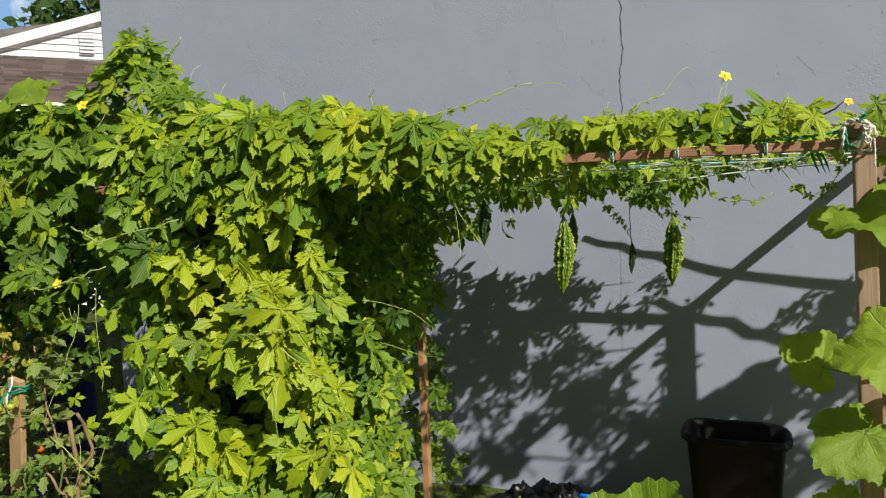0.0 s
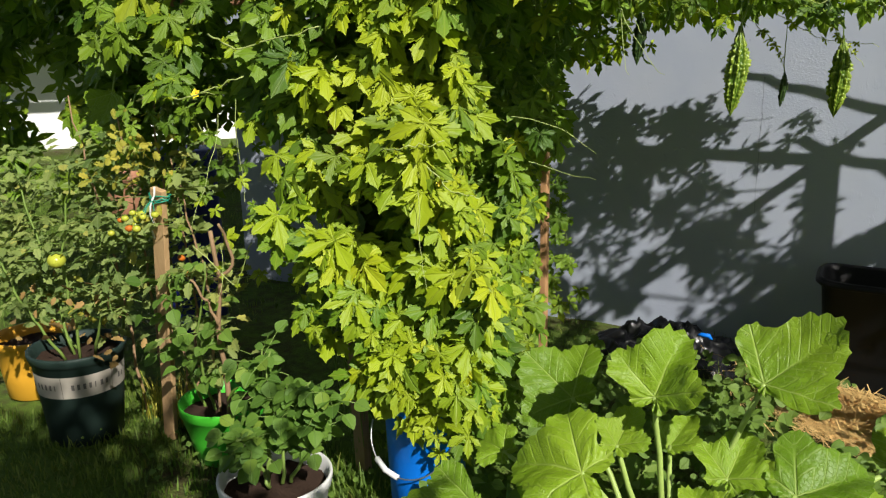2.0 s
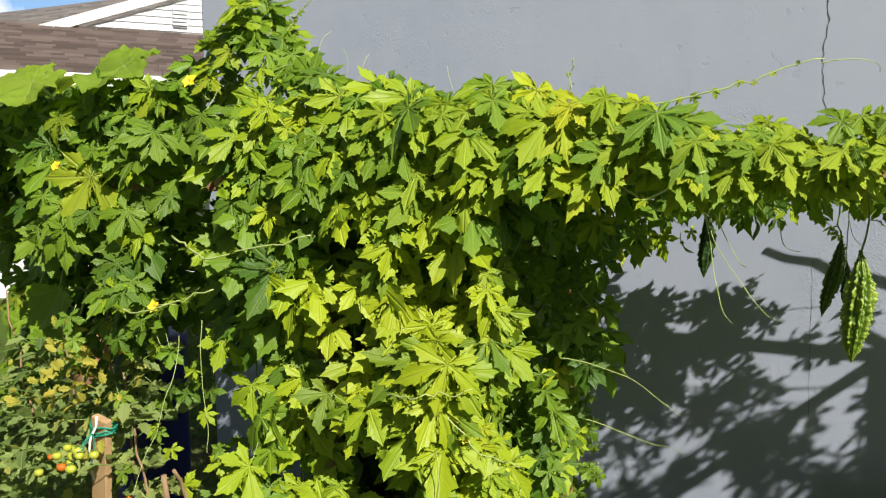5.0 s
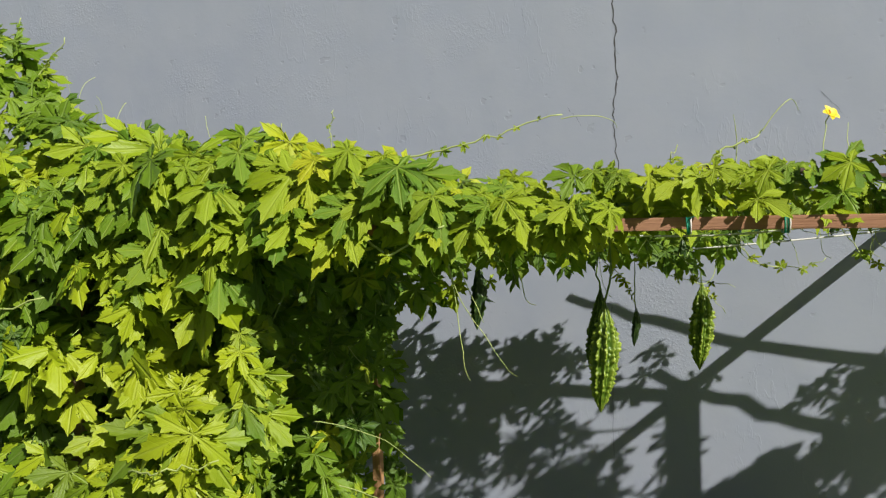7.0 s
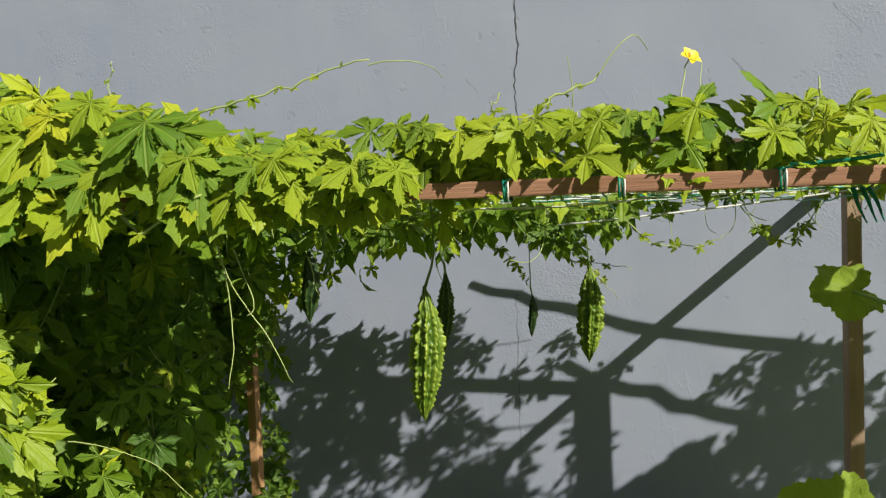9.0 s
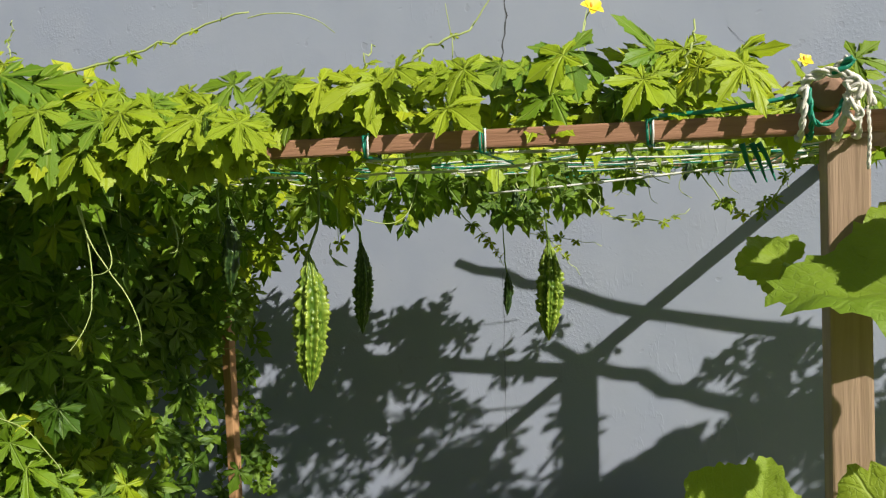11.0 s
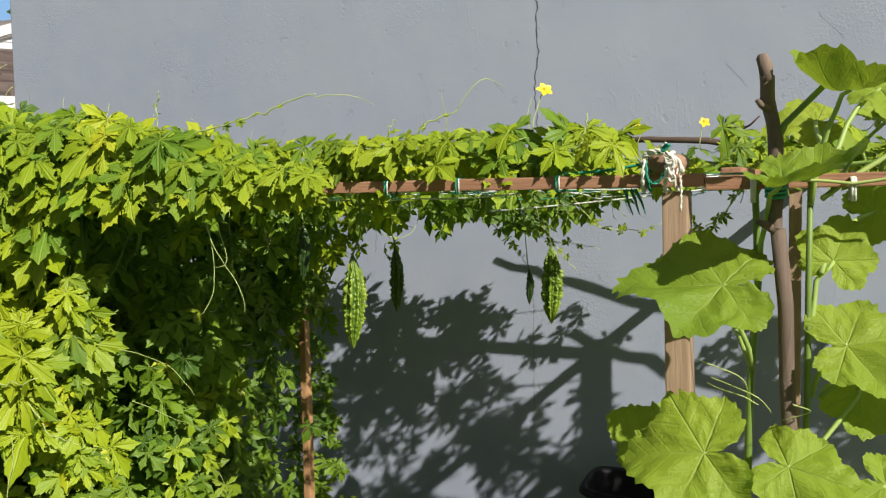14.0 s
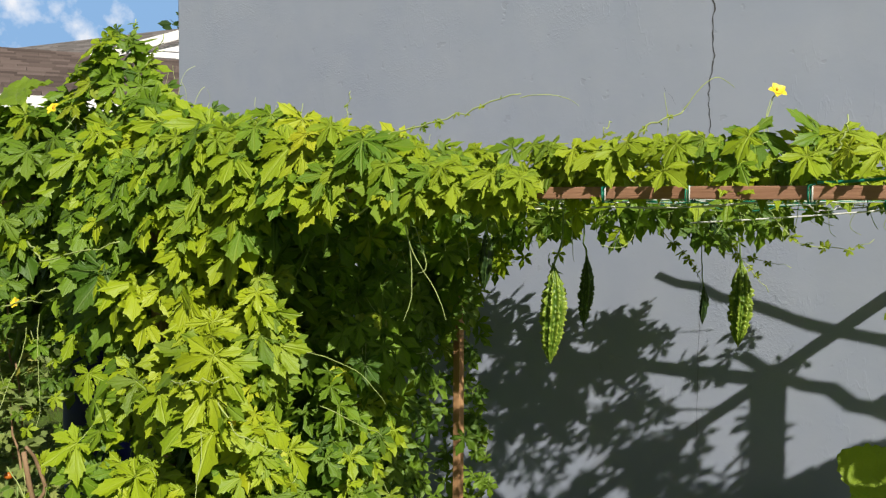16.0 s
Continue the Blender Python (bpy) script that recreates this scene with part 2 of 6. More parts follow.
WHITE_STRING = plain("white_twine", (0.76, 0.75, 0.70), 0.8, 0.25, 200.0, 0.6)
ROPE = plain("cotton_rope", (0.80, 0.76, 0.67), 0.9, 0.18, 160.0, 0.9)
GREEN_STRING = plain("green_raffia", (0.015, 0.26, 0.16), 0.45, 0.35, 200.0, 0.5)
MELON = melon_material("melon_skin", (0.065, 0.135, 0.010), (0.37, 0.47, 0.060))
DARK_MELON = melon_material("dark_melon_skin", (0.018, 0.045, 0.012), (0.14, 0.22, 0.05))
WALL = wall_paint()
CRACK = plain("crack_shadow", (0.075, 0.075, 0.075), 0.95, 0.3, 90.0)
SOIL = ground_soil()
GRASS = leaf_material("grass_blade", (0.070, 0.140, 0.016), (0.150, 0.240, 0.028), (0.26, 0.26, 0.05), (0.25, 0.35, 0.04), (0.2, 0.28, 0.06), 0.5)
WEED_LEAF = leaf_material("weed_leaf", (0.075, 0.145, 0.025), (0.16, 0.27, 0.04), (0.22, 0.32, 0.05), (0.2, 0.32, 0.04), (0.15, 0.24, 0.07), 0.5)
STRAW = plain("dry_straw", (0.68, 0.45, 0.17), 0.85, 0.5, 30.0)
POT_EARTH = plain("potting_soil", (0.045, 0.028, 0.020), 0.95, 0.5, 90.0, 1.0, spec=0.1)
DARK_POT = plain("dark_green_plastic", (0.018, 0.034, 0.028), 0.55, 0.2, 15.0, spec=0.25)
POT_BAND = plain("cream_label_band", (0.44, 0.40, 0.34), 0.7, 0.12, 25.0)
BAND_INK = plain("dark_label_print", (0.13, 0.12, 0.11), 0.7)
YELLOW_POT = plain("orange_yellow_plastic", (0.70, 0.36, 0.03), 0.5, 0.12)
GREEN_POT = plain("bright_green_plastic", (0.06, 0.46, 0.03), 0.38, 0.1)
WHITE_POT = plain("white_plastic", (0.72, 0.72, 0.70), 0.45, 0.1)
BLUE_BUCKET = plain("blue_plastic", (0.003, 0.17, 0.72), 0.5, 0.1, spec=0.25)
NAVY_CLOTH = plain("navy_plastic", (0.012, 0.018, 0.16), 0.5, 0.2)
BLACK_BIN = plain("black_plastic", (0.008, 0.008, 0.009), 0.55, 0.3, 9.0, 0.2, spec=0.18)
BAG = plain("black_film", (0.007, 0.007, 0.008), 0.32, 0.3, 25.0, 0.8)
TERRACOTTA = plain("terracotta", (0.40, 0.19, 0.11), 0.8, 0.2, 20.0, 0.3)
WIRE = plain("galvanised_wire", (0.55, 0.55, 0.55), 0.35, 0.1, 60.0, 0.1, 0.9)
TOMATO_GREEN = plain("green_tomato_skin", (0.44, 0.47, 0.05), 0.25, 0.15, 30.0, 0.02)
TOMATO_RED = plain("ripe_tomato_skin", (0.55, 0.15, 0.02), 0.25, 0.2, 30.0, 0.02)
SIDING = plain("white_siding", (0.76, 0.76, 0.76), 0.6, 0.05, 6.0)
FASCIA = plain("white_fascia", (0.80, 0.79, 0.76), 0.6, 0.05, 6.0)
VENT = plain("grey_vent", (0.42, 0.44, 0.46), 0.6, 0.1)
ROOF_GREY = shingle_material("grey_shingle", (0.13, 0.12, 0.115), (0.27, 0.25, 0.24))
ROOF_BROWN = shingle_material("brown_shingle", (0.12, 0.095, 0.085), (0.27, 0.215, 0.195))
TREE_LEAF = leaf_material("tree_leaf", (0.025, 0.060, 0.012), (0.05, 0.11, 0.02), (0.08, 0.15, 0.03), (0.14, 0.24, 0.03), (0.1, 0.16, 0.04), 0.6)
TREE_BARK = wood_material("tree_bark", (0.06, 0.04, 0.03), (0.17, 0.12, 0.09), 0.9, (12.0, 12.0, 2.0))
SKY_CARD = cloud_sky_material()

# ---- tools to build meshes ----
rng = np.random.default_rng(7)


def thing(name, label, category, at=(0, 0, 0), group="", kind=""):
    """An Empty at the base of a thing, whose parts hang under it."""
    ob = new(name)
    ob.location = at
    ob.empty_display_size = 0.05
    return tagged(ob, label, category, group, kind)


class Shape:
    """Collects vertices, faces and leaf coordinates for one mesh."""
    def __init__(self):
        self.v, self.f, self.uv, self.n = [], [], [], 0

    def add(self, v, f, uv=None):
        v = np.asarray(v, float)
        self.v.append(v)
        self.uv.append(np.zeros((len(v), 2)) if uv is None else np.asarray(uv, float))
        self.f.extend([tuple(i + self.n for i in q) for q in f])
        self.n += len(v)
        return self

    def mesh(self, name, material, smooth=True):
        me = bpy.data.meshes.new(name)
        v = np.concatenate(self.v) if self.v else np.zeros((0, 3))
        me.from_pydata(v.tolist(), [], self.f)
        uv = np.concatenate(self.uv)
        layer = me.uv_layers.new(name="UVMap")
        idx = np.zeros(len(me.loops), np.int32)
        me.loops.foreach_get("vertex_index", idx)
        layer.data.foreach_set("uv", uv[idx].astype(np.float32).ravel())
        me.materials.append(material)
        if smooth:
            me.polygons.foreach_set("use_smooth", [True] * len(me.polygons))
        me.update()
        return me


def world_of(ob):
    """Where an object stands, worked out through its parents."""
    if ob.parent is None:
        return ob.matrix_basis.copy()
    return world_of(ob.parent) @ ob.matrix_parent_inverse @ ob.matrix_basis


def part(name, shape, material, parent=None, label="", smooth=True, at=None, kind=""):
    """Links a Shape (or mesh) as one mesh object under a thing or part; its vertices are given in the world unless at is set."""
    me = shape.mesh(name, material, smooth) if isinstance(shape, Shape) else shape
    ob = new(name, me)
    if parent is not None:
        ob.parent = parent
        ob.matrix_parent_inverse = world_of(parent).inverted()
    if at is not None:
        ob.matrix_basis = at
    return tagged(ob, label, "", "", kind)


def solo(name, shape, material, label, category, smooth=True, kind="", group=""):
    ob = new(name, shape.mesh(name, material, smooth) if isinstance(shape, Shape) else shape)
    return tagged(ob, label, category, group, kind)


def box(s, lo, hi, bevel=0.0, m=None):
    """A box with chamfered edges between two corners."""
    bm = bmesh.new()
    bmesh.ops.create_cube(bm, size=1.0)
    lo, hi = np.array(lo, float), np.array(hi, float)
    for v in bm.verts:
        v.co = Vector((lo + hi) / 2) + Vector([c * d for c, d in zip(v.co, hi - lo)])
    if bevel:
        bmesh.ops.bevel(bm, geom=list(bm.edges), offset=bevel, segments=2, affect="EDGES", profile=0.5)
    v = np.array([(m @ p.co if m else p.co)[:] for p in bm.verts])
    bm.verts.index_update()
    f = [[p.index for p in q.verts] for q in bm.faces]
    bm.free()
    return s.add(v, f)


def tube(s, pts, r, sides=6, cap=True, wobble=0.0):
    """A round bar along points; r is one radius or one per point."""
    pts = np.asarray(pts, float)
    n = len(pts)
    rad = np.full(n, r) if np.isscalar(r) else np.asarray(r, float)
    t = np.gradient(pts, axis=0)
    t /= np.linalg.norm(t, axis=1)[:, None] + 1e-9
    ref = np.array((0, 0, 1.0)) if abs(t[0][2]) < 0.8 else np.array((1.0, 0, 0))
    a = np.cross(t[0], ref)
    a /= np.linalg.norm(a)
    out = []
    for i in range(n):
        a = a - t[i] * np.dot(a, t[i])
        a /= np.linalg.norm(a) + 1e-9
        b = np.cross(t[i], a)
        for k in range(sides):
            q = 2 * math.pi * k / sides
            w = 1 + (rng.uniform(-wobble, wobble) if wobble else 0)
            out.append(pts[i] + rad[i] * w * (math.cos(q) * a + math.sin(q) * b))
    f = [(i * sides + k, i * sides + (k + 1) % sides, (i + 1) * sides + (k + 1) % sides, (i + 1) * sides + k) for i in range(n - 1) for k in range(sides)]
    if cap:
        f += [tuple(range(sides))[::-1], tuple((n - 1) * sides + k for k in range(sides))]
    return s.add(out, f)


def lathe(s, profile, sides=40, at=(0, 0, 0), squash=(1, 1)):
    """A turned form from (radius, height) pairs."""
    out = []
    for r, z in profile:
        for k in range(sides):
            q = 2 * math.pi * k / sides
            out.append((at[0] + r * squash[0] * math.cos(q), at[1] + r * squash[1] * math.sin(q), at[2] + z))
    n = len(profile)
    f = [(i * sides + k, i * sides + (k + 1) % sides, (i + 1) * sides + (k + 1) % sides, (i + 1) * sides + k) for i in range(n - 1) for k in range(sides)]
    return s.add(out, f)


def bend(a, b, sag=0.0, n=8, wander=0.0):
    """Points from a to b, hanging by sag, straying by wander."""
    a, b = np.array(a, float), np.array(b, float)
    t = np.linspace(0, 1, n)[:, None]
    p = a + (b - a) * t
    p[:, 2] -= (sag * 4 * t * (1 - t))[:, 0]
    if wander:
        w = np.cumsum(rng.normal(0, wander, (n, 3)), axis=0)
        w -= w[0] + (w[-1] - w[0]) * t
        p += w
    return p


def tendril(a, way, length, curl=0.0, n=14, droop=0.0):
    """A thin climbing shoot that sets out along way and curls at its end."""
    p = [np.array(a, float)]
    d = np.array(way, float)
    d /= np.linalg.norm(d)
    side = np.cross(d, (0.3, 0.2, 1.0))
    side /= np.linalg.norm(side)
    for i in range(n):
        k = i / n
        d = d + side * curl * k * k + np.array((0, 0, -droop)) + rng.normal(0, 0.06, 3)
        d /= np.linalg.norm(d)
        p.append(p[-1] + d * length / n)
    return np.array(p)


def vine_leaf(seed, lobes=5, detail=2):
    """A deeply lobed, toothed vine leaf one unit long, its stalk at the origin, tip along +x, face up."""
    g = np.random.default_rng(seed)
    axes = (-118, -60, 0, 60, 118) if lobes == 5 else (-142, -98, -49, 0, 49, 98, 142)
    long = (0.66, 0.90, 1.06, 0.90, 0.66) if lobes == 5 else (0.46, 0.72, 0.92, 1.04, 0.92, 0.72, 0.46)
    wide = 1.04 if lobes == 5 else 0.88
    prof = (((0.34, 0.085), (0.56, 0.215), (0.74, 0.140)),
            ((0.30, 0.062), (0.46, 0.200), (0.52, 0.160), (0.66, 0.225), (0.80, 0.105)),
            ((0.24, 0.052), (0.35, 0.092), (0.46, 0.215), (0.50, 0.150), (0.59, 0.195), (0.65, 0.235), (0.69, 0.155), (0.79, 0.150), (0.82, 0.085), (0.92, 0.038)))[detail]
    pts, uv, own = [], [], []
    bends = g.normal(-0.06, 0.16, len(axes))
    def put(ang, u, v, k):
        a = radians(ang)
        pts.append((u * math.cos(a) - v * math.sin(a), u * math.sin(a) + v * math.cos(a)))
        uv.append((v, u))
        own.append(bends[k])
    for i, (ang, L) in enumerate(zip(axes, long)):
        ang += g.normal(0, 5)
        L *= g.uniform(0.86, 1.12)
        w = wide * g.uniform(0.86, 1.16)
        if i:
            gap = (ang + axes[i - 1]) / 2
            d = min(L, long[i - 1]) * g.uniform(0.17, 0.27)
            a = radians(gap)
            pts.append((d * math.cos(a), d * math.sin(a)))
            uv.append((0.10, d))
            own.append(0.0)
        skew = g.normal(0, 0.10)
        for u, v in prof:
            put(ang + skew * 30 * u, L * u * g.uniform(0.97, 1.03), -L * v * w * (1 + skew) * g.uniform(0.88, 1.10), i)
        put(ang + skew * 30, L, 0.0, i)
        for u, v in prof[::-1]:
            put(ang + skew * 30 * u, L * u * g.uniform(0.97, 1.03), L * v * w * (1 - skew) * g.uniform(0.88, 1.10), i)
    for q, e in (((-0.20, 0.13), (0.2, 0.25)), ((-0.02, 0.0), (0.0, 0.0)), ((-0.20, -0.13), (0.2, 0.25))):
        pts.append(q), uv.append(e), own.append(0.0)
    pts, uv, own = np.array(pts), np.array(uv), np.array(own)
    n = len(pts)
    droop, fold, tw = g.uniform(0.02, 0.30), g.uniform(-0.05, 0.24), g.normal(0, 0.15)
    def lift(p, q, b):
        r2 = (p ** 2).sum(1)
        v = np.abs(q[:, 0])
        z = (b - droop) * r2 + fold * v * v / (v + 0.05) + tw * p[:, 0] * p[:, 1]
        return z + 0.030 * np.sin(8 * p[:, 0] + seed) * np.cos(7 * p[:, 1] + 2 * seed) + 0.016 * np.sin(19 * p[:, 0] + 3 * seed) * np.sin(17 * p[:, 1] + seed)
    rings = ((1.0,), (0.55, 1.0), (0.36, 0.70, 1.0))[detail]
    P = np.concatenate([[(0.0, 0.0)]] + [pts * k for k in rings])
    U = np.concatenate([[(0.0, 0.0)]] + [uv * k for k in rings])
    B = np.concatenate([[0.0]] + [own] * len(rings))
    f = [(0, 1 + k, 1 + (k + 1) % n) for k in range(n)]
    for j in range(len(rings) - 1):
        c, d = 1 + j * n, 1 + (j + 1) * n
        f += [(c + k, d + k, d + (k + 1) % n, c + (k + 1) % n) for k in range(n)]
    return np.column_stack([P, lift(P, U, B)]), f, U


def squash_leaf(seed, around=110, rings=9, bowl=None, wide=(118, 62), sides=(0.70, 0.90), pleat=0.16, fold=0.0):
    """A broad, toothed, five-cornered leaf one unit in radius with sunken veins and puckered fields."""
    g = np.random.default_rng(seed)
    axes = np.radians((-wide[0], -wide[1], 0, wide[1], wide[0])) + g.normal(0, 0.06, 5)
    reach = np.array((sides[0], sides[1], 1.12, sides[1], sides[0])) * g.uniform(0.90, 1.08, 5)
    V, U = [(0, 0, 0)], [(0, 0)]
    cup, wave, ph = g.uniform(-0.15, 0.25) if bowl is None else bowl, g.uniform(0.06, 0.15), g.uniform(0, 6)
    for j in range(1, rings + 1):
        k = j / rings
        for i in range(around):
            th = -math.pi + 2 * math.pi * (i + 0.5) / around
            d = np.abs(np.angle(np.exp(1j * (th - axes))))
            near = int(np.argmin(d))
            dd = d[near]
            pull = np.exp(-(d / 0.36) ** 2)
            R = float((reach * pull).sum() / (pull.sum() + 1e-9)) * (1 - 0.34 * min(dd, 0.5))
            if abs(th) > 2.55:
                R *= 1 - 0.80 * ((abs(th) - 2.55) / 0.59) ** 1.3
            edge = 1.0
            if j == rings:
                edge = 1 + (0.0, 0.026, -0.022)[i % 3] + g.normal(0, 0.016) + 0.05 * noise.noise((th * 2.3, seed, 0.0))
            r = R * k * edge
            side = r * math.sin(min(dd, 1.5))
            z = cup * r * r + pleat * min(side, 0.26) * (1 if r > 0.05 else 0) + wave * 1.25 * r * r * math.sin(3 * th + ph) + 0.05 * r * math.sin(5 * th + 2.2 * ph)
            z += 0.030 * math.sin(19 * r - 11 * dd) * k + 0.016 * math.sin(31 * r + 13 * th + ph) * k + g.normal(0, 0.007) * k
            z += 0.16 * r * noise.noise((r * math.cos(th) * 1.6 + seed, r * math.sin(th) * 1.6, seed * 0.7)) + 0.05 * r * noise.noise((r * math.cos(th) * 5 + seed, r * math.sin(th) * 5, 2.0))
            z += fold * abs(r * math.sin(th)) * (1 - 0.35 * r)
            V.append((r * math.cos(th), r * math.sin(th), z))
            U.append((side, r))
    f = [(0, 1 + i, 1 + (i + 1) % around) for i in range(around)]
    for j in range(rings - 1):
        a, b = 1 + j * around, 1 + (j + 1) * around
        f += [(a + i, b + i, b + (i + 1) % around, a + (i + 1) % around) for i in range(around)]
    return np.array(V), f, np.array(U)


def oval_leaf(seed, width=0.62, teeth=0.0, n=9):
    """A simple pointed oval leaflet one unit long from the origin along +x."""
    g = np.random.default_rng(seed)
    V, U, f = [], [], []
    curl, fold = g.uniform(0.05, 0.5), g.uniform(0.1, 0.5)
    for i in range(n + 1):
        t = i / n
        w = width * 0.5 * math.sin(math.pi * t ** 0.8) ** 0.8 * (1 + (teeth if i % 2 else -teeth))
        for s in (-1, 0, 1):
            V.append((t, s * w, -curl * t * t * 0.5 + fold * abs(s * w)))
            U.append((s * w, t))
    for i in range(n):
        for s in (0, 1):
            a = i * 3 + s
            f.append((a, a + 3, a + 4, a + 1))
    return np.array(V), f, np.array(U)


def aim(at, tip, face, size):
    """The pose of a leaf: stalk end, direction of its tip, direction of its face, length."""
    x = np.array(tip, float)
    z = np.array(face, float)
    z /= np.linalg.norm(z) + 1e-9
    x = x - z * np.dot(x, z)
    if np.linalg.norm(x) < 1e-4:
        x = np.cross(z, (0.3, 1, 0.2))
    x /= np.linalg.norm(x)
    y = np.cross(z, x)
    return np.column_stack([x, y, z]) * size, np.array(at, float)


def lay(s, leaf, pose_):
    m, at = pose_
    V, f, U = leaf
    return s.add(V @ m.T + at, f, U)


def matrix_of(pose_):
    m, at = pose_
    return Matrix([[*m[0], at[0]], [*m[1], at[1]], [*m[2], at[2]], [0, 0, 0, 1]])


def unit(*v):
    v = np.array(v, float)
    return v / np.linalg.norm(v)

# ---- the place: ground, painted wall, neighbour's house, sky, trees ----
def ground_sheet():
    s = Shape()
    xs = np.concatenate([[-400, -120, -50, -22], np.linspace(-12, 8, 121), [20, 50, 120, 400]])
    ys = np.concatenate([[-400, -120, -40, -14], np.linspace(-6, 12, 109), [25, 50, 120, 400]])
    V = []
    for y in ys:
        for x in xs:
            near = abs(x) < 13 and -7 < y < 13
            z = 0.018 * noise.noise((x * 1.3, y * 1.3, 0.0)) + 0.010 * noise.noise((x * 5, y * 5, 3.0)) if near else -0.02
            if 3.0 < y < 4.7 and -1.6 < x < 2:
                z += 0.02
            V.append((x, y, z))
    w = len(xs)
    f = [(j * w + i, j * w + i + 1, (j + 1) * w + i + 1, (j + 1) * w + i) for j in range(len(ys) - 1) for i in range(w - 1)]
    s.add(V, f)
    return solo("ground", s, SOIL, "uneven lawn and dark garden soil with patchy grass", "ground", kind="structure")


ground = ground_sheet()

WALL_Y, WALL_X = 4.65, -3.78
s = Shape()
box(s, (WALL_X, WALL_Y, -0.2), (7.0, 9.5, 5.2), 0.012)
wall = solo("wall_north", s, WALL, "tall blue-grey painted stucco garden wall with fine cracks", "wall", smooth=False, kind="structure")


def crack(points, w0, w1):
    """A hairline crack as a narrow ragged groove line on the wall."""
    s = Shape()
    V, f = [], []
    for i, (x, z) in enumerate(points):
        w = (w0 + (w1 - w0) * i / len(points)) * rng.uniform(0.5, 1.5)
        V += [(x - w, WALL_Y - 0.0012, z), (x + w * 0.6, WALL_Y - 0.0012, z)]
    f = [(2 * i, 2 * i + 1, 2 * i + 3, 2 * i + 2) for i in range(len(points) - 1)]
    s.add(V, f)
    return part("crack", s, CRACK, wall, "thin jagged dark crack in the paint", smooth=False)


def jagged(x, z0, z1, n, step):
    out, dx = [], 0.0
    for z in np.linspace(z0, z1, n):
        dx = dx * 0.8 + rng.normal(0, step)
        out.append((x + dx, z))
    return out


crack(jagged(-0.300, 3.9, 2.42, 60, 0.006), 0.0030, 0.0030)
crack(jagged(-0.292, 2.42, 2.02, 18, 0.005), 0.0028, 0.0014)
crack(jagged(-0.325, 1.42, 0.72, 26, 0.0025), 0.0010, 0.0006)
for cx, cz, ln in ((0.55, 2.32, 0.16), (-0.52, 2.33, 0.13), (0.9, 2.5, 0.18)):
    pts = [(cx + ln * 0.6 * k / 8 + rng.normal(0, 0.004), cz - ln * 0.7 * k / 8 + rng.normal(0, 0.004)) for k in range(9)]
    crack(pts, 0.0008, 0.0005)

# neighbour's house: local axes right (r), away (b) and up
HOUSE = np.array((-8.9, 8.1, 0.0))
HR, HB = np.array((0.616, 0.788, 0.0)), np.array((-0.788, 0.616, 0.0))


def hp(r, b, z):
    return HOUSE + HR * r + HB * b + np.array((0, 0, z))


def courses(a, b, c, d, rows, seed, cols=26):
    """Shingle courses between the eave a-b and the ridge d-c: overlapping tabs, each a thin tilted slab."""
    g = np.random.default_rng(seed)
    s = Shape()
    a, b, c, d = (np.array(p, float) for p in (a, b, c, d))
    nrm = np.cross(b - a, d - a)
    nrm /= np.linalg.norm(nrm)
    for i in range(rows):
        lo, hi = i / rows, (i + 1.18) / rows
        u = 0.0
        while u < 1:
            w = g.uniform(0.6, 1.4) / cols
            v = min(1.0, u + w * 0.985)
            def at(t, h, up):
                return (a + (b - a) * t) * (1 - h) + (d + (c - d) * t) * h + nrm * up
            j = g.uniform(-0.05, 0.05) / rows
            q = [at(u, lo + j, 0.055), at(v, lo + j, 0.055), at(v, min(hi, 1), 0.004), at(u, min(hi, 1), 0.004), at(u, lo + j, 0.0), at(v, lo + j, 0.0)]
            s.add(q, [(0, 1, 2, 3), (4, 5, 1, 0)])
            u += w
    return s


def slab(p, q, thick, deep):
    """A board along p-q, thick upward and deep along the house's depth."""
    s = Shape()
    p, q = np.array(p), np.array(q)
    up, bk = np.array((0, 0, thick)), HB * deep
    V = [p, q, q + up, p + up, p + bk, q + bk, q + up + bk, p + up + bk]
    s.add(V, [(0, 1, 2, 3), (4, 7, 6, 5), (3, 2, 6, 7), (0, 4, 5, 1), (0, 3, 7, 4), (1, 5, 6, 2)])
    return s


house = thing("house", "white-sided single-storey house with brown and grey shingle roofs", "house", tuple(hp(0, 3, 0)))
s = Shape()
V = [hp(r, b, z) for z in (0, 4.05) for r, b in ((-9.0, 3.2), (4.5, 3.2), (4.5, 6.1), (-9.0, 6.1))]
s.add(V, [(0, 1, 5, 4), (1, 2, 6, 5), (2, 3, 7, 6), (3, 0, 4, 7), (4, 5, 6, 7)])
part("wall", s, SIDING, house, "white painted wall", smooth=False)
part("porch_roof", courses(hp(-9, 0, 3.22), hp(4.5, 0, 3.22), hp(4.5, 3.05, 4.28), hp(-9, 3.05, 4.36), 22, 3, 48), ROOF_BROWN, house, "low brown shingle roof", smooth=False)
part("porch_fascia", slab(hp(-9, -0.04, 3.04), hp(4.5, -0.04, 3.04), 0.17, 0.03), FASCIA, house, "white fascia board", smooth=False)
part("main_roof", courses(hp(-4, 3.1, 4.07), hp(3.0, 3.1, 4.25), hp(3.0, 6.2, 5.90), hp(-4, 6.2, 4.45), 20, 4, 30), ROOF_GREY, house, "grey shingle roof", smooth=False)
part("ridge_cap", slab(hp(-4, 6.18, 4.44), hp(3.0, 6.18, 5.89), 0.06, 0.12), ROOF_GREY, house, smooth=False)
s = Shape()
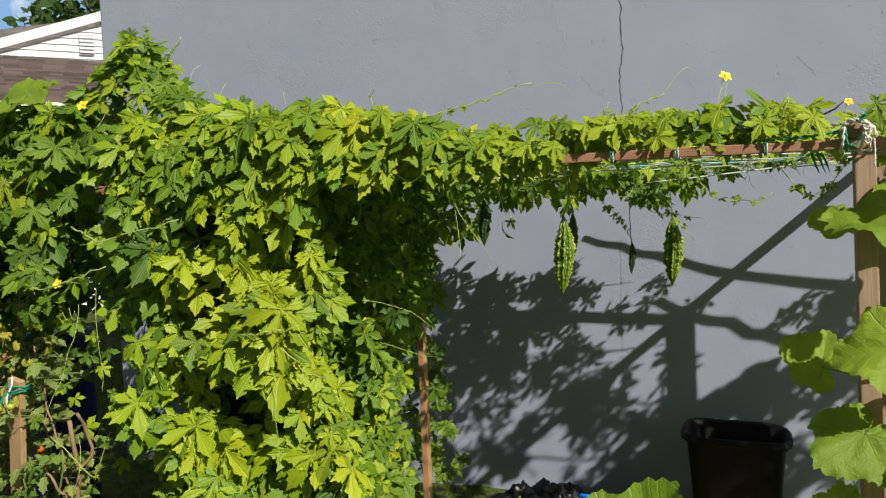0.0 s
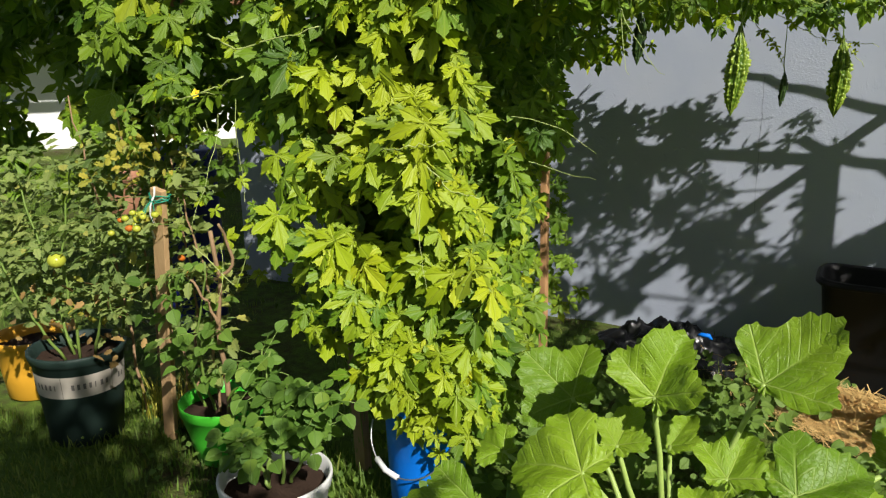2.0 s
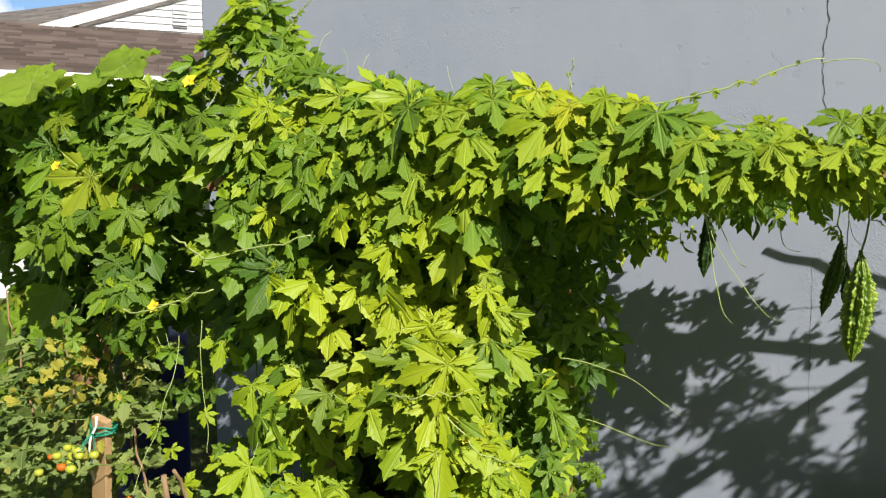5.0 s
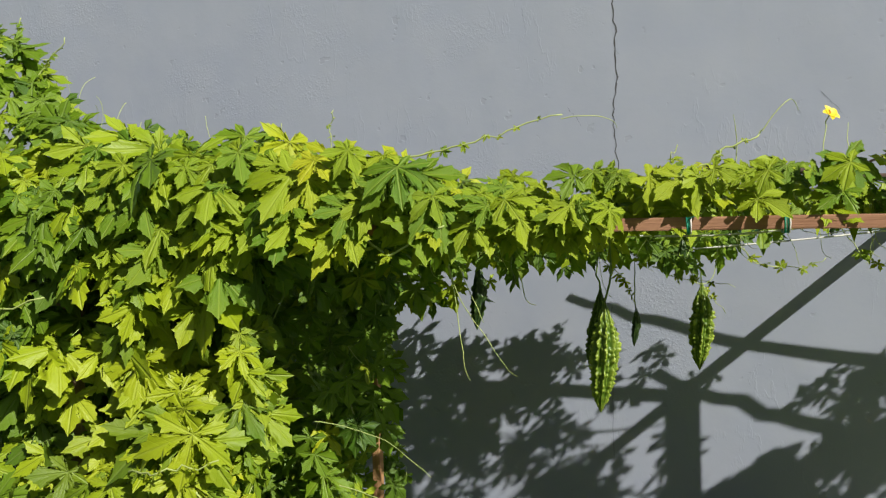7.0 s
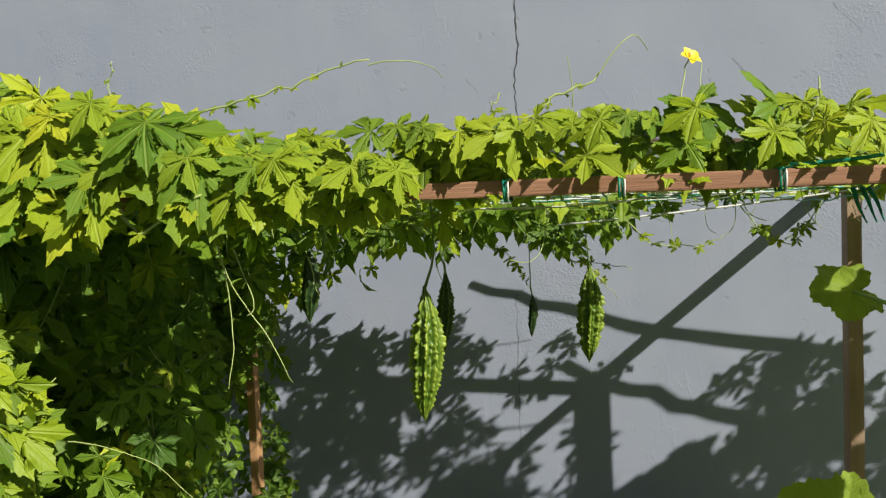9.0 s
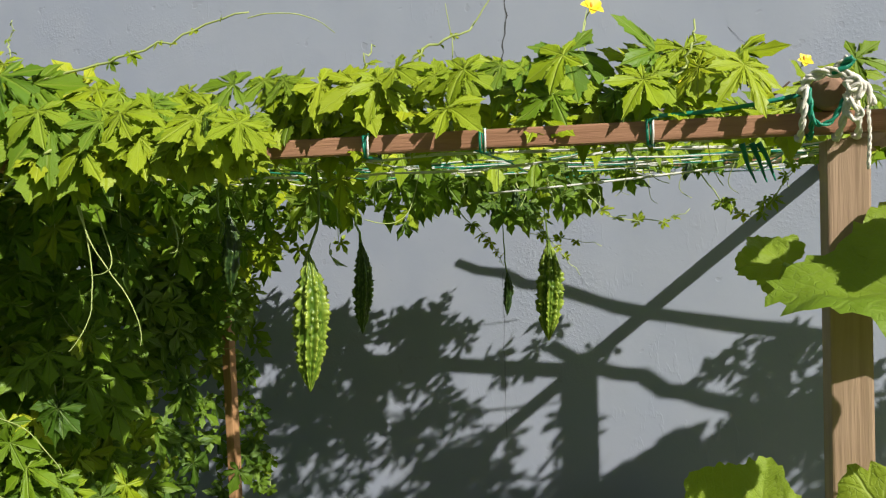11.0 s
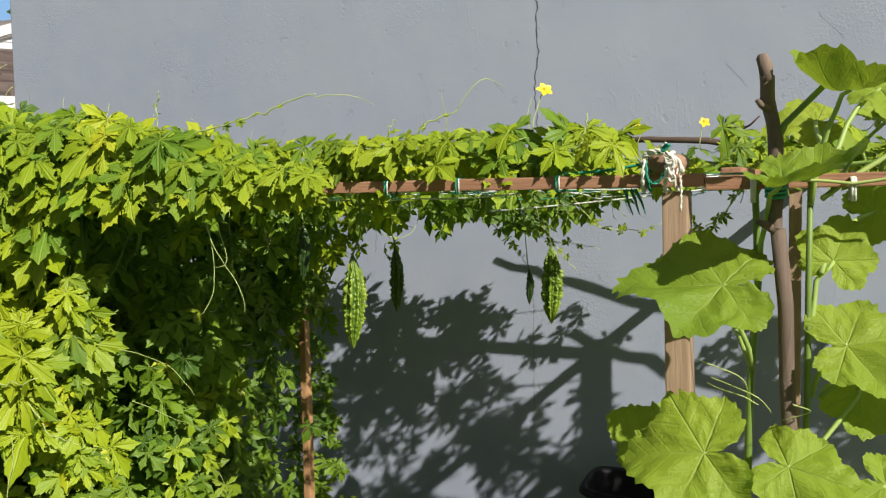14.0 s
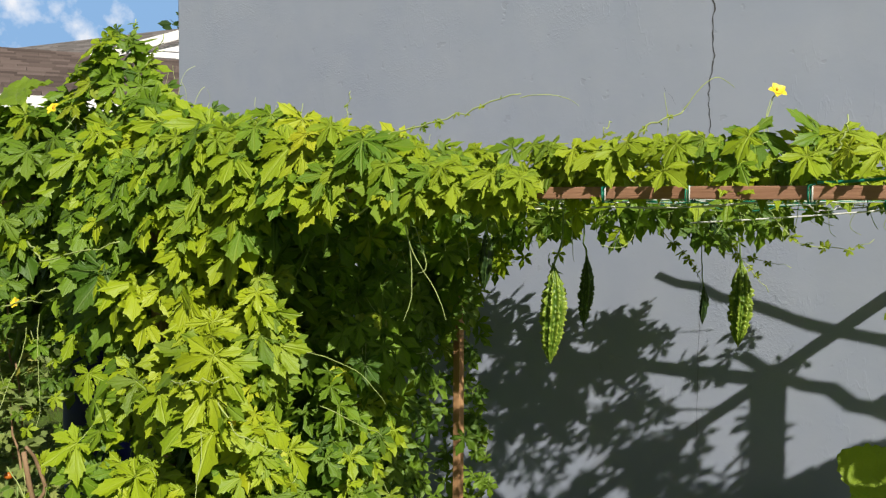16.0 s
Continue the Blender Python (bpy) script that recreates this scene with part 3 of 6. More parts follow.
s.add([hp(-4, 3.1, 3.85), hp(3.0, 3.1, 4.00), hp(3.0, 6.2, 5.60), hp(-4, 6.2, 4.15), hp(-9, 0.02, 3.20), hp(4.5, 0.02, 3.20), hp(4.5, 3.05, 4.26), hp(-9, 3.05, 4.34)], [(0, 1, 2, 3), (4, 5, 6, 7)])
part("roof_deck", s, ROOF_GREY, house, smooth=False)
s = Shape()
peak_r, peak_z = 1.75, 4.95
for k in range(7):
    z0, z1 = 4.22 + 0.115 * k, 4.22 + 0.115 * (k + 1)
    h0, h1 = (peak_z - z0) / 0.36, max(0.0, (peak_z - z1) / 0.36)
    s.add([hp(peak_r - h0, 2.96, z0), hp(peak_r + h0, 2.96, z0), hp(peak_r + h1, 2.985, z1), hp(peak_r - h1, 2.985, z1)], [(0, 1, 2, 3)])
part("gable", s, SIDING, house, "white lapped siding in the gable", smooth=False)
part("bargeboard", slab(hp(peak_r - 2.6, 2.86, peak_z - 0.90), hp(peak_r, 2.86, peak_z + 0.04), 0.16, 0.10), FASCIA, house, "white sloping bargeboard", smooth=False)
part("bargeboard", slab(hp(peak_r, 2.86, peak_z + 0.04), hp(peak_r + 2.6, 2.86, peak_z - 0.90), 0.16, 0.10), FASCIA, house, "white sloping bargeboard", smooth=False)
vent = part("vent", slab(hp(1.36, 2.93, 4.40), hp(1.60, 2.93, 4.40), 0.34, 0.02), VENT, house, "louvred gable vent", smooth=False)
for k in range(5):
    part("louvre", slab(hp(1.37, 2.90, 4.43 + 0.062 * k), hp(1.59, 2.90, 4.43 + 0.062 * k), 0.035, 0.03), SIDING, vent, smooth=False)


def leafy_tree(name, label, at, height, spread, clumps, seed, low=0.35, mat=None, leaf=0.16, per=26):
    """A tapered trunk with limbs and a crown of many leaves in uneven clumps."""
    g = np.random.default_rng(seed)
    t = thing(name, label, "tree", at)
    at = np.array(at, float)
    s = Shape()
    tube(s, at + np.column_stack([np.cumsum(g.normal(0, 0.05, 9)), np.cumsum(g.normal(0, 0.05, 9)), np.linspace(-0.1, height * 0.85, 9)]), np.linspace(0.035, 0.012, 9) * height, 10)
    crown = Shape()
    leafs = [oval_leaf(seed * 10 + i, 0.5, 0.0, 3) for i in range(4)]
    for k in range(clumps):
        a, r, h = g.uniform(0, 2 * math.pi), spread * math.sqrt(g.uniform(0.02, 1)), g.uniform(low, 1.0)
        r *= math.sin(math.pi * min(0.98, (h - low) / (1 - low) * 0.75 + 0.22)) ** 0.7
        c = at + np.array((r * math.cos(a), r * math.sin(a), h * height))
        if k % 3 == 0:
            tube(s, bend(at + np.array((0, 0, h * height * 0.7)), c, -0.1, 5, 0.05), np.linspace(0.010, 0.003, 5) * height, 5)
        for _ in range(per):
            p = c + g.normal(0, 0.055 * height ** 0.7, 3)
            lay(crown, leafs[g.integers(4)], aim(p, g.normal(0, 1, 3) + (0, 0, -0.3), g.normal(0, 1, 3) + (0.2, -0.6, 0.8), leaf * g.uniform(0.6, 1.3)))
    part("trunk", s, TREE_BARK, t)
    part("crown", crown, mat or TREE_LEAF, t, kind="stuff")
    return t


for x, y, h, sp, sd in ((-17.5, 19.0, 9.0, 2.6, 21), (-14.3, 20.5, 8.2, 2.2, 22), (-20.6, 22.5, 8.6, 2.6, 23), (-11.0, 21.0, 7.6, 2.2, 24), (-28.0, 20.0, 6.0, 2.6, 25)):
    leafy_tree("tree", "dark green leafy tree behind the neighbour's house", (x, y, 0), h, sp, 140, sd, 0.25, leaf=0.36, per=22)

# Unseen tree, added behind the camera to dapple lawn and pots with shade.
leafy_tree("tree", "leafy tree added out of view to shade the lawn", (1.62, -0.90, 0), 4.00, 1.08, 120, 31, 0.42, leaf=0.13, per=19)

# sky and cloud, far behind everything
s = Shape()
N, R = 24, 900.0
V = []
for j in range(6):
    for i in range(N + 1):
        a = radians(8 + 100 * i / N)
        V.append((-R * math.sin(a), R * math.cos(a), -20 + 110 * j))
s.add(V, [(j * (N + 1) + i, j * (N + 1) + i + 1, (j + 1) * (N + 1) + i + 1, (j + 1) * (N + 1) + i) for j in range(5) for i in range(N)])
solo("backdrop", s, SKY_CARD, "blue summer sky with white clouds", "sky", kind="structure")

# ---- trellis ----
trellis = thing("trellis", "rough wooden pergola frame of posts and reddish rails carrying the vine", "trellis", (-0.4, 3.3, 0))


def timber(name, a, b, w, h, mat, label=""):
    """A sawn bar from a to b, w wide and h high, with worn edges and a slight warp."""
    a, b = Vector(a), Vector(b)
    s = Shape()
    L = (b - a).length
    x = (b - a).normalized()
    upish = Vector((0, 0, 1)) if abs(x.z) < 0.8 else Vector((0, 1, 0))
    y = upish.cross(x).normalized()
    z = x.cross(y)
    bm = bmesh.new()
    bmesh.ops.create_cube(bm, size=1.0)
    for v in bm.verts:
        v.co = Vector((v.co.x * L, v.co.y * w, v.co.z * h))
    bmesh.ops.bevel(bm, geom=list(bm.edges), offset=0.0028, segments=2, affect="EDGES", profile=0.6)
    cuts = [e for e in bm.edges if abs(e.verts[0].co.x - e.verts[1].co.x) > L * 0.8]
    bmesh.ops.subdivide_edges(bm, edges=cuts, cuts=14)
    for v in bm.verts:
        k = v.co.x / L
        v.co.y += 0.003 * math.sin(5 * k + L) + 0.0009 * noise.noise(v.co * 25)
        v.co.z += 0.003 * math.sin(4 * k + 1) + 0.0009 * noise.noise(v.co * 22 + Vector((3, 1, 0)))
    bm.normal_update()
    me = bpy.data.meshes.new(name)
    bm.to_mesh(me)
    bm.free()
    me.materials.append(mat)
    m = Matrix((x, y, z)).transposed().to_4x4()
    m.translation = (a + b) / 2
    return part(name, me, mat, trellis, label, at=m)


FRONT_Y, RAIL_Z = 2.52, 1.788
timber("front_rail", (-2.70, 2.78, RAIL_Z - 0.012), (-1.50, 2.74, RAIL_Z - 0.012), 0.045, 0.034, RAIL_WOOD)
timber("front_rail", (-1.75, 2.545, RAIL_Z + 0.004), (0.665, 2.515, RAIL_Z), 0.040, 0.0245, RAIL_WOOD, "reddish weathered front rail")
timber("side_rail", (0.667, 2.512, RAIL_Z - 0.004), (2.3, 2.47, RAIL_Z - 0.006), 0.038, 0.024, RAIL_WOOD, "reddish rail running on past the post")
timber("rear_rail", (-1.35, 4.05, 1.806), (0.90, 4.05, 1.806), 0.035, 0.022, RAIL_WOOD, "thin rear rail")
timber("cross_rail", (0.70, 2.64, 1.800), (0.860, 4.645, 1.80), 0.040, 0.034, RAIL_WOOD, "rail joining front and rear posts")
timber("cross_rail", (-1.47, 2.60, 1.826), (-1.25, 4.10, 1.828), 0.040, 0.030, RAIL_WOOD)
timber("post", (0.632, 2.528, -0.1), (0.614, 2.532, 1.770), 0.046, 0.070, POST_WOOD, "pale square-sawn front post with stained foot")
timber("post", (-1.45, 2.70, -0.1), (-1.45, 2.58, 1.785), 0.045, 0.045, POST_WOOD)
timber("post", (-1.235, 4.05, -0.1), (-1.243, 4.05, 1.792), 0.033, 0.042, REAR_WOOD, "slim sunlit rear post")
timber("post", (0.812, 4.05, -0.1), (0.825, 4.05, 1.792), 0.042, 0.080, POST_WOOD, "slim rear post")

# ---- the bitter melon vine ----
vine = thing("climbing_vine", "dense yellow-green bitter melon vine draped over the wooden trellis", "vine", (-1.3, 2.75, 0))
FINE = [vine_leaf(100 + i, 5 if i % 4 else 7, 2) for i in range(14)]
MIDDLE = [vine_leaf(140 + i, 5 if i % 4 else 7, 1) for i in range(12)]
COARSE = [vine_leaf(200 + i, 5, 0) for i in range(8)]
leaf_meshes = [Shape().add(*leaf).mesh("leaf", VINE_LEAF) for leaf in FINE]
outer, deep, inner, petioles = Shape(), Shape(), Shape(), Shape()
singles = []


def top_line(x):
    """Height of the vine's crest along the front."""
    base = float(np.interp(x, (-3.4, -1.45, -1.05, -0.66, -0.46, -0.26, -0.05, 0.40), (2.12, 2.105, 2.02, 1.975, 1.925, 1.872, 1.86, 1.86)))
    return base + 0.012 * math.sin(9 * x) + (0.20 * math.exp(-((x + 1.68) / 0.13) ** 2) if x < -1.2 else 0.0)


def put_leaf(p, face, tip, size, near=False, inside=False, fresh=None):
    """Lays one leaf: yellow-green or deeper green, the left and upper growth greener; inside leaves all take the darker
    green, deepening their shade.
    """
    if abs(p[0] + 0.168) < 0.07 and 2.38 < p[1] < 2.85 and 1.36 < p[2] < 1.75:
        return
    pose_ = aim(p, tip, face, size)
    if fresh is None:
        fresh = rng.random() < float(np.interp(p[0], (-2.3, -1.6, -1.2, -0.2), (0.12, 0.40, 0.74, 0.80))) + (0.15 if p[2] < 1.35 and p[0] > -1.6 else 0.0)
    if near:
        singles.append((rng.integers(len(FINE)), pose_))
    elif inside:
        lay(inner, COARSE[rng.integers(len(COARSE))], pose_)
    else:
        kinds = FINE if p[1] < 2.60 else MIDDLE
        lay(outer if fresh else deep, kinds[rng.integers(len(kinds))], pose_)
        if rng.random() < 0.5:
            back = unit(*(np.asarray(tip, float) * -0.6 - np.asarray(face, float) * 0.8 + rng.normal(0, 0.25, 3)))
            tube(petioles, bend(p, np.asarray(p, float) + back * size * rng.uniform(0.7, 1.3), 0.008, 4), 0.0011, 4, False)


def left_edge(z):
    return float(np.interp(z, (0.3, 0.5, 0.7, 1.0, 1.30, 1.42, 1.60, 1.72, 1.80), (-1.05, -1.22, -1.44, -1.54, -1.60, -2.05, -2.35, -2.6, -3.4)))


def curtain_right(z):
    return float(np.interp(z, (0.3, 0.65, 0.97, 1.25, 1.50, 1.65, 1.85), (-0.88, -0.84, -0.87, -0.91, -0.95, -0.95, -0.74))) + 0.03 * math.sin(9 * z)


def spot(x, z, y0=2.45):
    hump = 0.15 * noise.noise((x * 2.6, z * 2.6, 1.0)) + 0.06 * noise.noise((x * 6, z * 6, 4.0))
    return y0 + hump + abs(rng.normal(0, 0.055)) - 0.06 * math.sin(math.pi * (z - 0.4) / 1.6)


# front curtain, seen in full sun
count = 0
while count < 560:
    z = rng.uniform(0.30, 2.0)
    x = rng.uniform(-3.4, -0.60)
    if not (left_edge(z) < x < curtain_right(z)):
        continue
    if x < -1.7 and rng.random() < 0.42:
        continue
    if noise.noise((x * 4.2, z * 4.2, 9.0)) < -0.06 and rng.random() < 0.92:
        continue
    y = spot(x, z)
    face = np.array((rng.normal(0.45, 0.40), -0.9, rng.uniform(0.15, 1.0))) + rng.normal(0, 0.18, 3)
    tip = np.array((rng.normal(0, 0.45), rng.normal(-0.15, 0.2), -1.0))
    big = rng.random()
    put_leaf((x, y, z), face, tip, (0.062 + 0.078 * big ** 1.5) * (1.10 if x < -1.6 and z > 1.4 else 1.0))
    count += 1
# small sprays left of the curtain, against the dark behind
for cx, cz, n in ((-1.75, 1.20, 8), (-1.95, 1.32, 8), (-1.68, 1.02, 6), (-2.08, 1.14, 4), (-1.62, 0.82, 6), (-1.85, 0.98, 4), (-2.15, 1.38, 8)):
    for _ in range(n):
        x, z = cx + rng.normal(0, 0.075), cz + rng.normal(0, 0.05)
        put_leaf((x, rng.uniform(2.36, 2.55), z), np.array((0.4, -0.9, 0.6)) + rng.normal(0, 0.3, 3), rng.normal(0, 0.5, 3) + (0, 0, -0.7), rng.uniform(0.03, 0.062))
# right-hand flank of the curtain, turned to the sun
for _ in range(130):
    z = rng.uniform(0.40, 1.58)
    y = rng.uniform(2.44, float(np.interp(z, (0.4, 0.8, 1.5), (2.74, 2.64, 2.54))))
    x = curtain_right(z) + 0.05 * noise.noise((y * 5, z * 5, 6.0)) + abs(rng.normal(0, 0.02))
    put_leaf((x, y, z), np.array((0.75, -0.75, 0.5)) + rng.normal(0, 0.3, 3), rng.normal(0, 0.4, 3) + (0.2, -0.1, -1), 0.045 + 0.06 * rng.random() ** 1.6, fresh=rng.random() < 0.7)
for _ in range(135):
    z = rng.uniform(0.38, 1.32)
    y = rng.uniform(2.62, 3.10)
    x = float(np.interp(y, (2.62, 3.10), (-0.80, -0.875))) - abs(rng.normal(0, 0.05)) + 0.03 * noise.noise((y * 4, z * 4, 3.0))
    put_leaf((x, y, z), np.array((0.7, -0.75, 0.45)) + rng.normal(0, 0.35, 3), rng.normal(0, 0.4, 3) + (0.15, -0.1, -1), rng.uniform(0.045, 0.085), fresh=rng.random() < 0.25)
for _ in range(52):
    y = rng.uniform(2.68, 2.96)
    put_leaf((rng.uniform(-0.88, -0.70) - 0.15 * (y - 2.68), y, rng.uniform(1.24, 1.74)), np.array((0.6, -0.8, 0.4)) + rng.normal(0, 0.35, 3), rng.normal(0, 0.35, 3) + (0.1, -0.1, -1), rng.uniform(0.05, 0.09), fresh=False)
# long trails in front of the bucket
for cx, low in ((-1.17, 0.62), (-1.10, 0.58), (-1.03, 0.52), (-0.98, 0.40), (-0.93, 0.32), (-0.88, 0.40)):
    for _ in range(8):
        z = rng.uniform(low, 0.72)
        put_leaf((cx + rng.normal(0, 0.022), 2.385 + rng.normal(0, 0.02), z), np.array((0.4, -0.95, 0.5)) + rng.normal(0, 0.25, 3), np.array((rng.normal(0, 0.5), -0.2, -1.0)), rng.uniform(0.035, 0.085), fresh=True)

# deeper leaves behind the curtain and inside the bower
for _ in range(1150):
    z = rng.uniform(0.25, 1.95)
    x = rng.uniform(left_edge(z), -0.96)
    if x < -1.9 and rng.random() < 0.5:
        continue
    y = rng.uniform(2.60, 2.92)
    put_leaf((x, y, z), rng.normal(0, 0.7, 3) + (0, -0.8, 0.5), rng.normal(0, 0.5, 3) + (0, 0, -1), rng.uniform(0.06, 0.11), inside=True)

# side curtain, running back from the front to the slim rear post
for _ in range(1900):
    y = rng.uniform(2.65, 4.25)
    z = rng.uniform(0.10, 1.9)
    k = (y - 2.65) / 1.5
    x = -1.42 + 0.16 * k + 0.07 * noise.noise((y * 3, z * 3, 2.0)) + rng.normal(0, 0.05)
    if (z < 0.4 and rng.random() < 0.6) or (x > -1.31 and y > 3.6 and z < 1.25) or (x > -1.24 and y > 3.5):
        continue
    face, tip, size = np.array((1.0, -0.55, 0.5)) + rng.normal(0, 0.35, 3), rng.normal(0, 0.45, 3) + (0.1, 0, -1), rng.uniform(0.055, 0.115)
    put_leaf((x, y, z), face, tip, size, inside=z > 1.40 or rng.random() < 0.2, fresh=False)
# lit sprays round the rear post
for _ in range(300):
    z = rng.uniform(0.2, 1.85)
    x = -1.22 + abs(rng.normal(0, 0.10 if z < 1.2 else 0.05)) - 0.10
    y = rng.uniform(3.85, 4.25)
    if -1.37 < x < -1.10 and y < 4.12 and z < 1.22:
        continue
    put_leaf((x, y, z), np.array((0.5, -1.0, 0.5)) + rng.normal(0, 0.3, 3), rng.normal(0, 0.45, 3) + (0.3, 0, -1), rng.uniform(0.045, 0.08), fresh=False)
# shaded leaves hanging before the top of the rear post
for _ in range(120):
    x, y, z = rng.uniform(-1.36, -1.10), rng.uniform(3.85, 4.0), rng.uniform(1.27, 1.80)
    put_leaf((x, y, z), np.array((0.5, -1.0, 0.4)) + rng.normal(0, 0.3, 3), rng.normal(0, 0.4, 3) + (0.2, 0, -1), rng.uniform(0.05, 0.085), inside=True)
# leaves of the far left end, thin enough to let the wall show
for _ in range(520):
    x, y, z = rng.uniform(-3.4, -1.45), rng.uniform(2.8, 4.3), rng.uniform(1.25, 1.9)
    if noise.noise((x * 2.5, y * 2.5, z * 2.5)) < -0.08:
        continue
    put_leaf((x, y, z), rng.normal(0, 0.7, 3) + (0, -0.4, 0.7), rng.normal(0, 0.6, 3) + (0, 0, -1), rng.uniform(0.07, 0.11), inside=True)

# roof of the bower: thick on the shaded side, thin towards the open end
count = 0
while count < 1950:
    x = rng.uniform(-3.4, 0.62)
    y = 2.52 + 1.68 * rng.random() ** 1.15
    dens = 1.0 if x < -0.5 else 0.50 - 0.22 * min(1.0, (x + 0.5) / 1.0)
    if x > -0.4 and (y < 2.8 or (y > 3.6 and x < 0.5)):
        dens *= 1.9
    if -0.45 < x < 0.25 and y > 3.75:
        dens *= 1.6
    if -0.6 < x < 0.3 and 2.95 < y < 3.5:
        dens *= 0.45
    if rng.random() > dens:
        continue
    crest = min(top_line(x), 2.06 if y > 2.8 else 3.0) - 0.07 * (y - 2.5)
    z = crest - abs(rng.normal(0, 0.05)) - 0.02
    if x > -0.45:
        z = 1.815 + (max(crest, 1.825) - 1.815) * rng.random()
    put_leaf((x, y, z), np.array((0.4, -0.75, 0.85)) + rng.normal(0, 0.42, 3), np.array((rng.normal(0, 0.7), -0.65, rng.normal(-0.45, 0.35))), rng.uniform(0.045, 0.075) + (0.035 * rng.random() ** 2 if x < 0.1 else 0.0))
    count += 1
for _ in range(230):
    x, y = rng.uniform(-1.5, -0.55), rng.uniform(2.6, 4.2)
    put_leaf((x, y, rng.uniform(1.74, 1.90)), rng.normal(0, 0.4, 3) + (0, -0.3, 1), rng.normal(0, 0.6, 3) + (0, 0, -0.4), rng.uniform(0.07, 0.11), inside=True)

for _ in range(46):
    put_leaf((rng.uniform(-0.42, 0.14), rng.uniform(3.80, 4.22), rng.uniform(1.825, 1.935)), np.array((0.4, -0.75, 0.85)) + rng.normal(0, 0.4, 3), np.array((rng.normal(0, 0.7), -0.5, rng.normal(-0.4, 0.35))), rng.uniform(0.055, 0.09), fresh=False)

for _ in range(28):
    k = rng.random()
    put_leaf((0.30 + 0.46 * k + rng.normal(0, 0.11), 3.96 - 0.32 * k + rng.normal(0, 0.04), rng.uniform(1.825, 1.91)), np.array((0.4, -0.75, 0.85)) + rng.normal(0, 0.4, 3), np.array((rng.normal(0, 0.7), -0.5, rng.normal(-0.4, 0.35))), rng.uniform(0.055, 0.085), fresh=False)

# growth behind the tomato plants, with a gap towards the house
for _ in range(640):
    x, z = rng.uniform(-3.9, -2.30), rng.uniform(0.95, 2.05)
    if -3.64 < x < -3.14 and 1.05 < z < 1.62:
        continue
    if x > -3.14 and z < 1.28 and rng.random() < 0.8:
        continue
    put_leaf((x, rng.uniform(2.82, 3.05), z), rng.normal(0, 0.5, 3) + (0.2, -0.8, 0.6), rng.normal(0, 0.5, 3) + (0, 0, -1), rng.uniform(0.09, 0.15), inside=True)

# bushy tuft at the corner
for _ in range(58):
    a, h = rng.uniform(0, 2 * math.pi), rng.random()
    r = 0.17 * (1 - h) ** 1.1 + 0.025
    put_leaf((-1.68 + r * math.cos(a) * 1.1, 2.64 + r * 0.8 * math.sin(a), 2.03 + 0.30 * h), np.array((0.4 + math.cos(a) * 0.5, -0.8, 0.7)) + rng.normal(0, 0.3, 3), (math.cos(a) * 0.8, math.sin(a) * 0.5 - 0.2, -0.6), rng.uniform(0.05, 0.085))
for _ in range(120):
    put_leaf((rng.uniform(-3.2, -1.85), rng.uniform(2.45, 2.75), rng.uniform(1.98, 2.10)), np.array((0.4, -0.8, 0.7)) + rng.normal(0, 0.35, 3), np.array((rng.normal(0, 0.6), -0.5, -0.6)), rng.uniform(0.05, 0.085))

# leaves spilling over the front rail
for _ in range(270):
    x = rng.uniform(-1.6, -0.10)
    drop = 0.13 if x < -0.90 else 0.045
    if x > -0.4 and rng.random() < 0.55:
        continue
    z = rng.uniform(1.83 - drop, min(1.98, top_line(x) - 0.02))
    y = 2.47 - rng.uniform(0.0, 0.09)
    put_leaf((x, y, z), np.array((rng.normal(0.4, 0.4), -1.0, 0.7)), np.array((rng.normal(0, 0.5), -0.15, -1.0)), rng.uniform(0.05, 0.105 if x < -0.4 else 0.072), near=x > -1.2 and len(singles) < 170)
for _ in range(80):
    x = rng.uniform(-0.35, 0.52)
    z = rng.uniform(1.835, 1.90)
    put_leaf((x, 2.51 + rng.uniform(-0.02, 0.10), z), np.array((rng.normal(0.4, 0.5), -0.9, 0.8)), np.array((rng.normal(0, 0.8), -0.3, rng.normal(-0.6, 0.5))), rng.uniform(0.040, 0.072), near=len(singles) < 190)
for _ in range(26):
    x = rng.uniform(-0.56, -0.24)
    put_leaf((x, rng.uniform(2.39, 2.45), rng.uniform(1.775, 1.815)), np.array((rng.normal(0.5, 0.3), -1.0, 0.5)), np.array((rng.normal(0.2, 0.5), -0.2, -0.8)), rng.uniform(0.042, 0.062), fresh=True)
# some large single leaves standing out
for x, y, z, size in ((0.28, 2.55, 1.905, 0.082), (-0.70, 2.50, 1.95, 0.115), (0.0, 2.50, 1.875, 0.085), (-0.60, 2.42, 1.875, 0.10), (-0.36, 2.43, 1.835, 0.075), (0.43, 2.56, 1.90, 0.075), (-0.45, 2.43, 1.85, 0.075), (0.14, 2.53, 1.885, 0.066)):
    put_leaf((x, y, z), np.array((rng.normal(0.4, 0.2), -0.95, 0.55)), np.array((rng.normal(0, 0.3), -0.25, -1.0)), size, near=True)

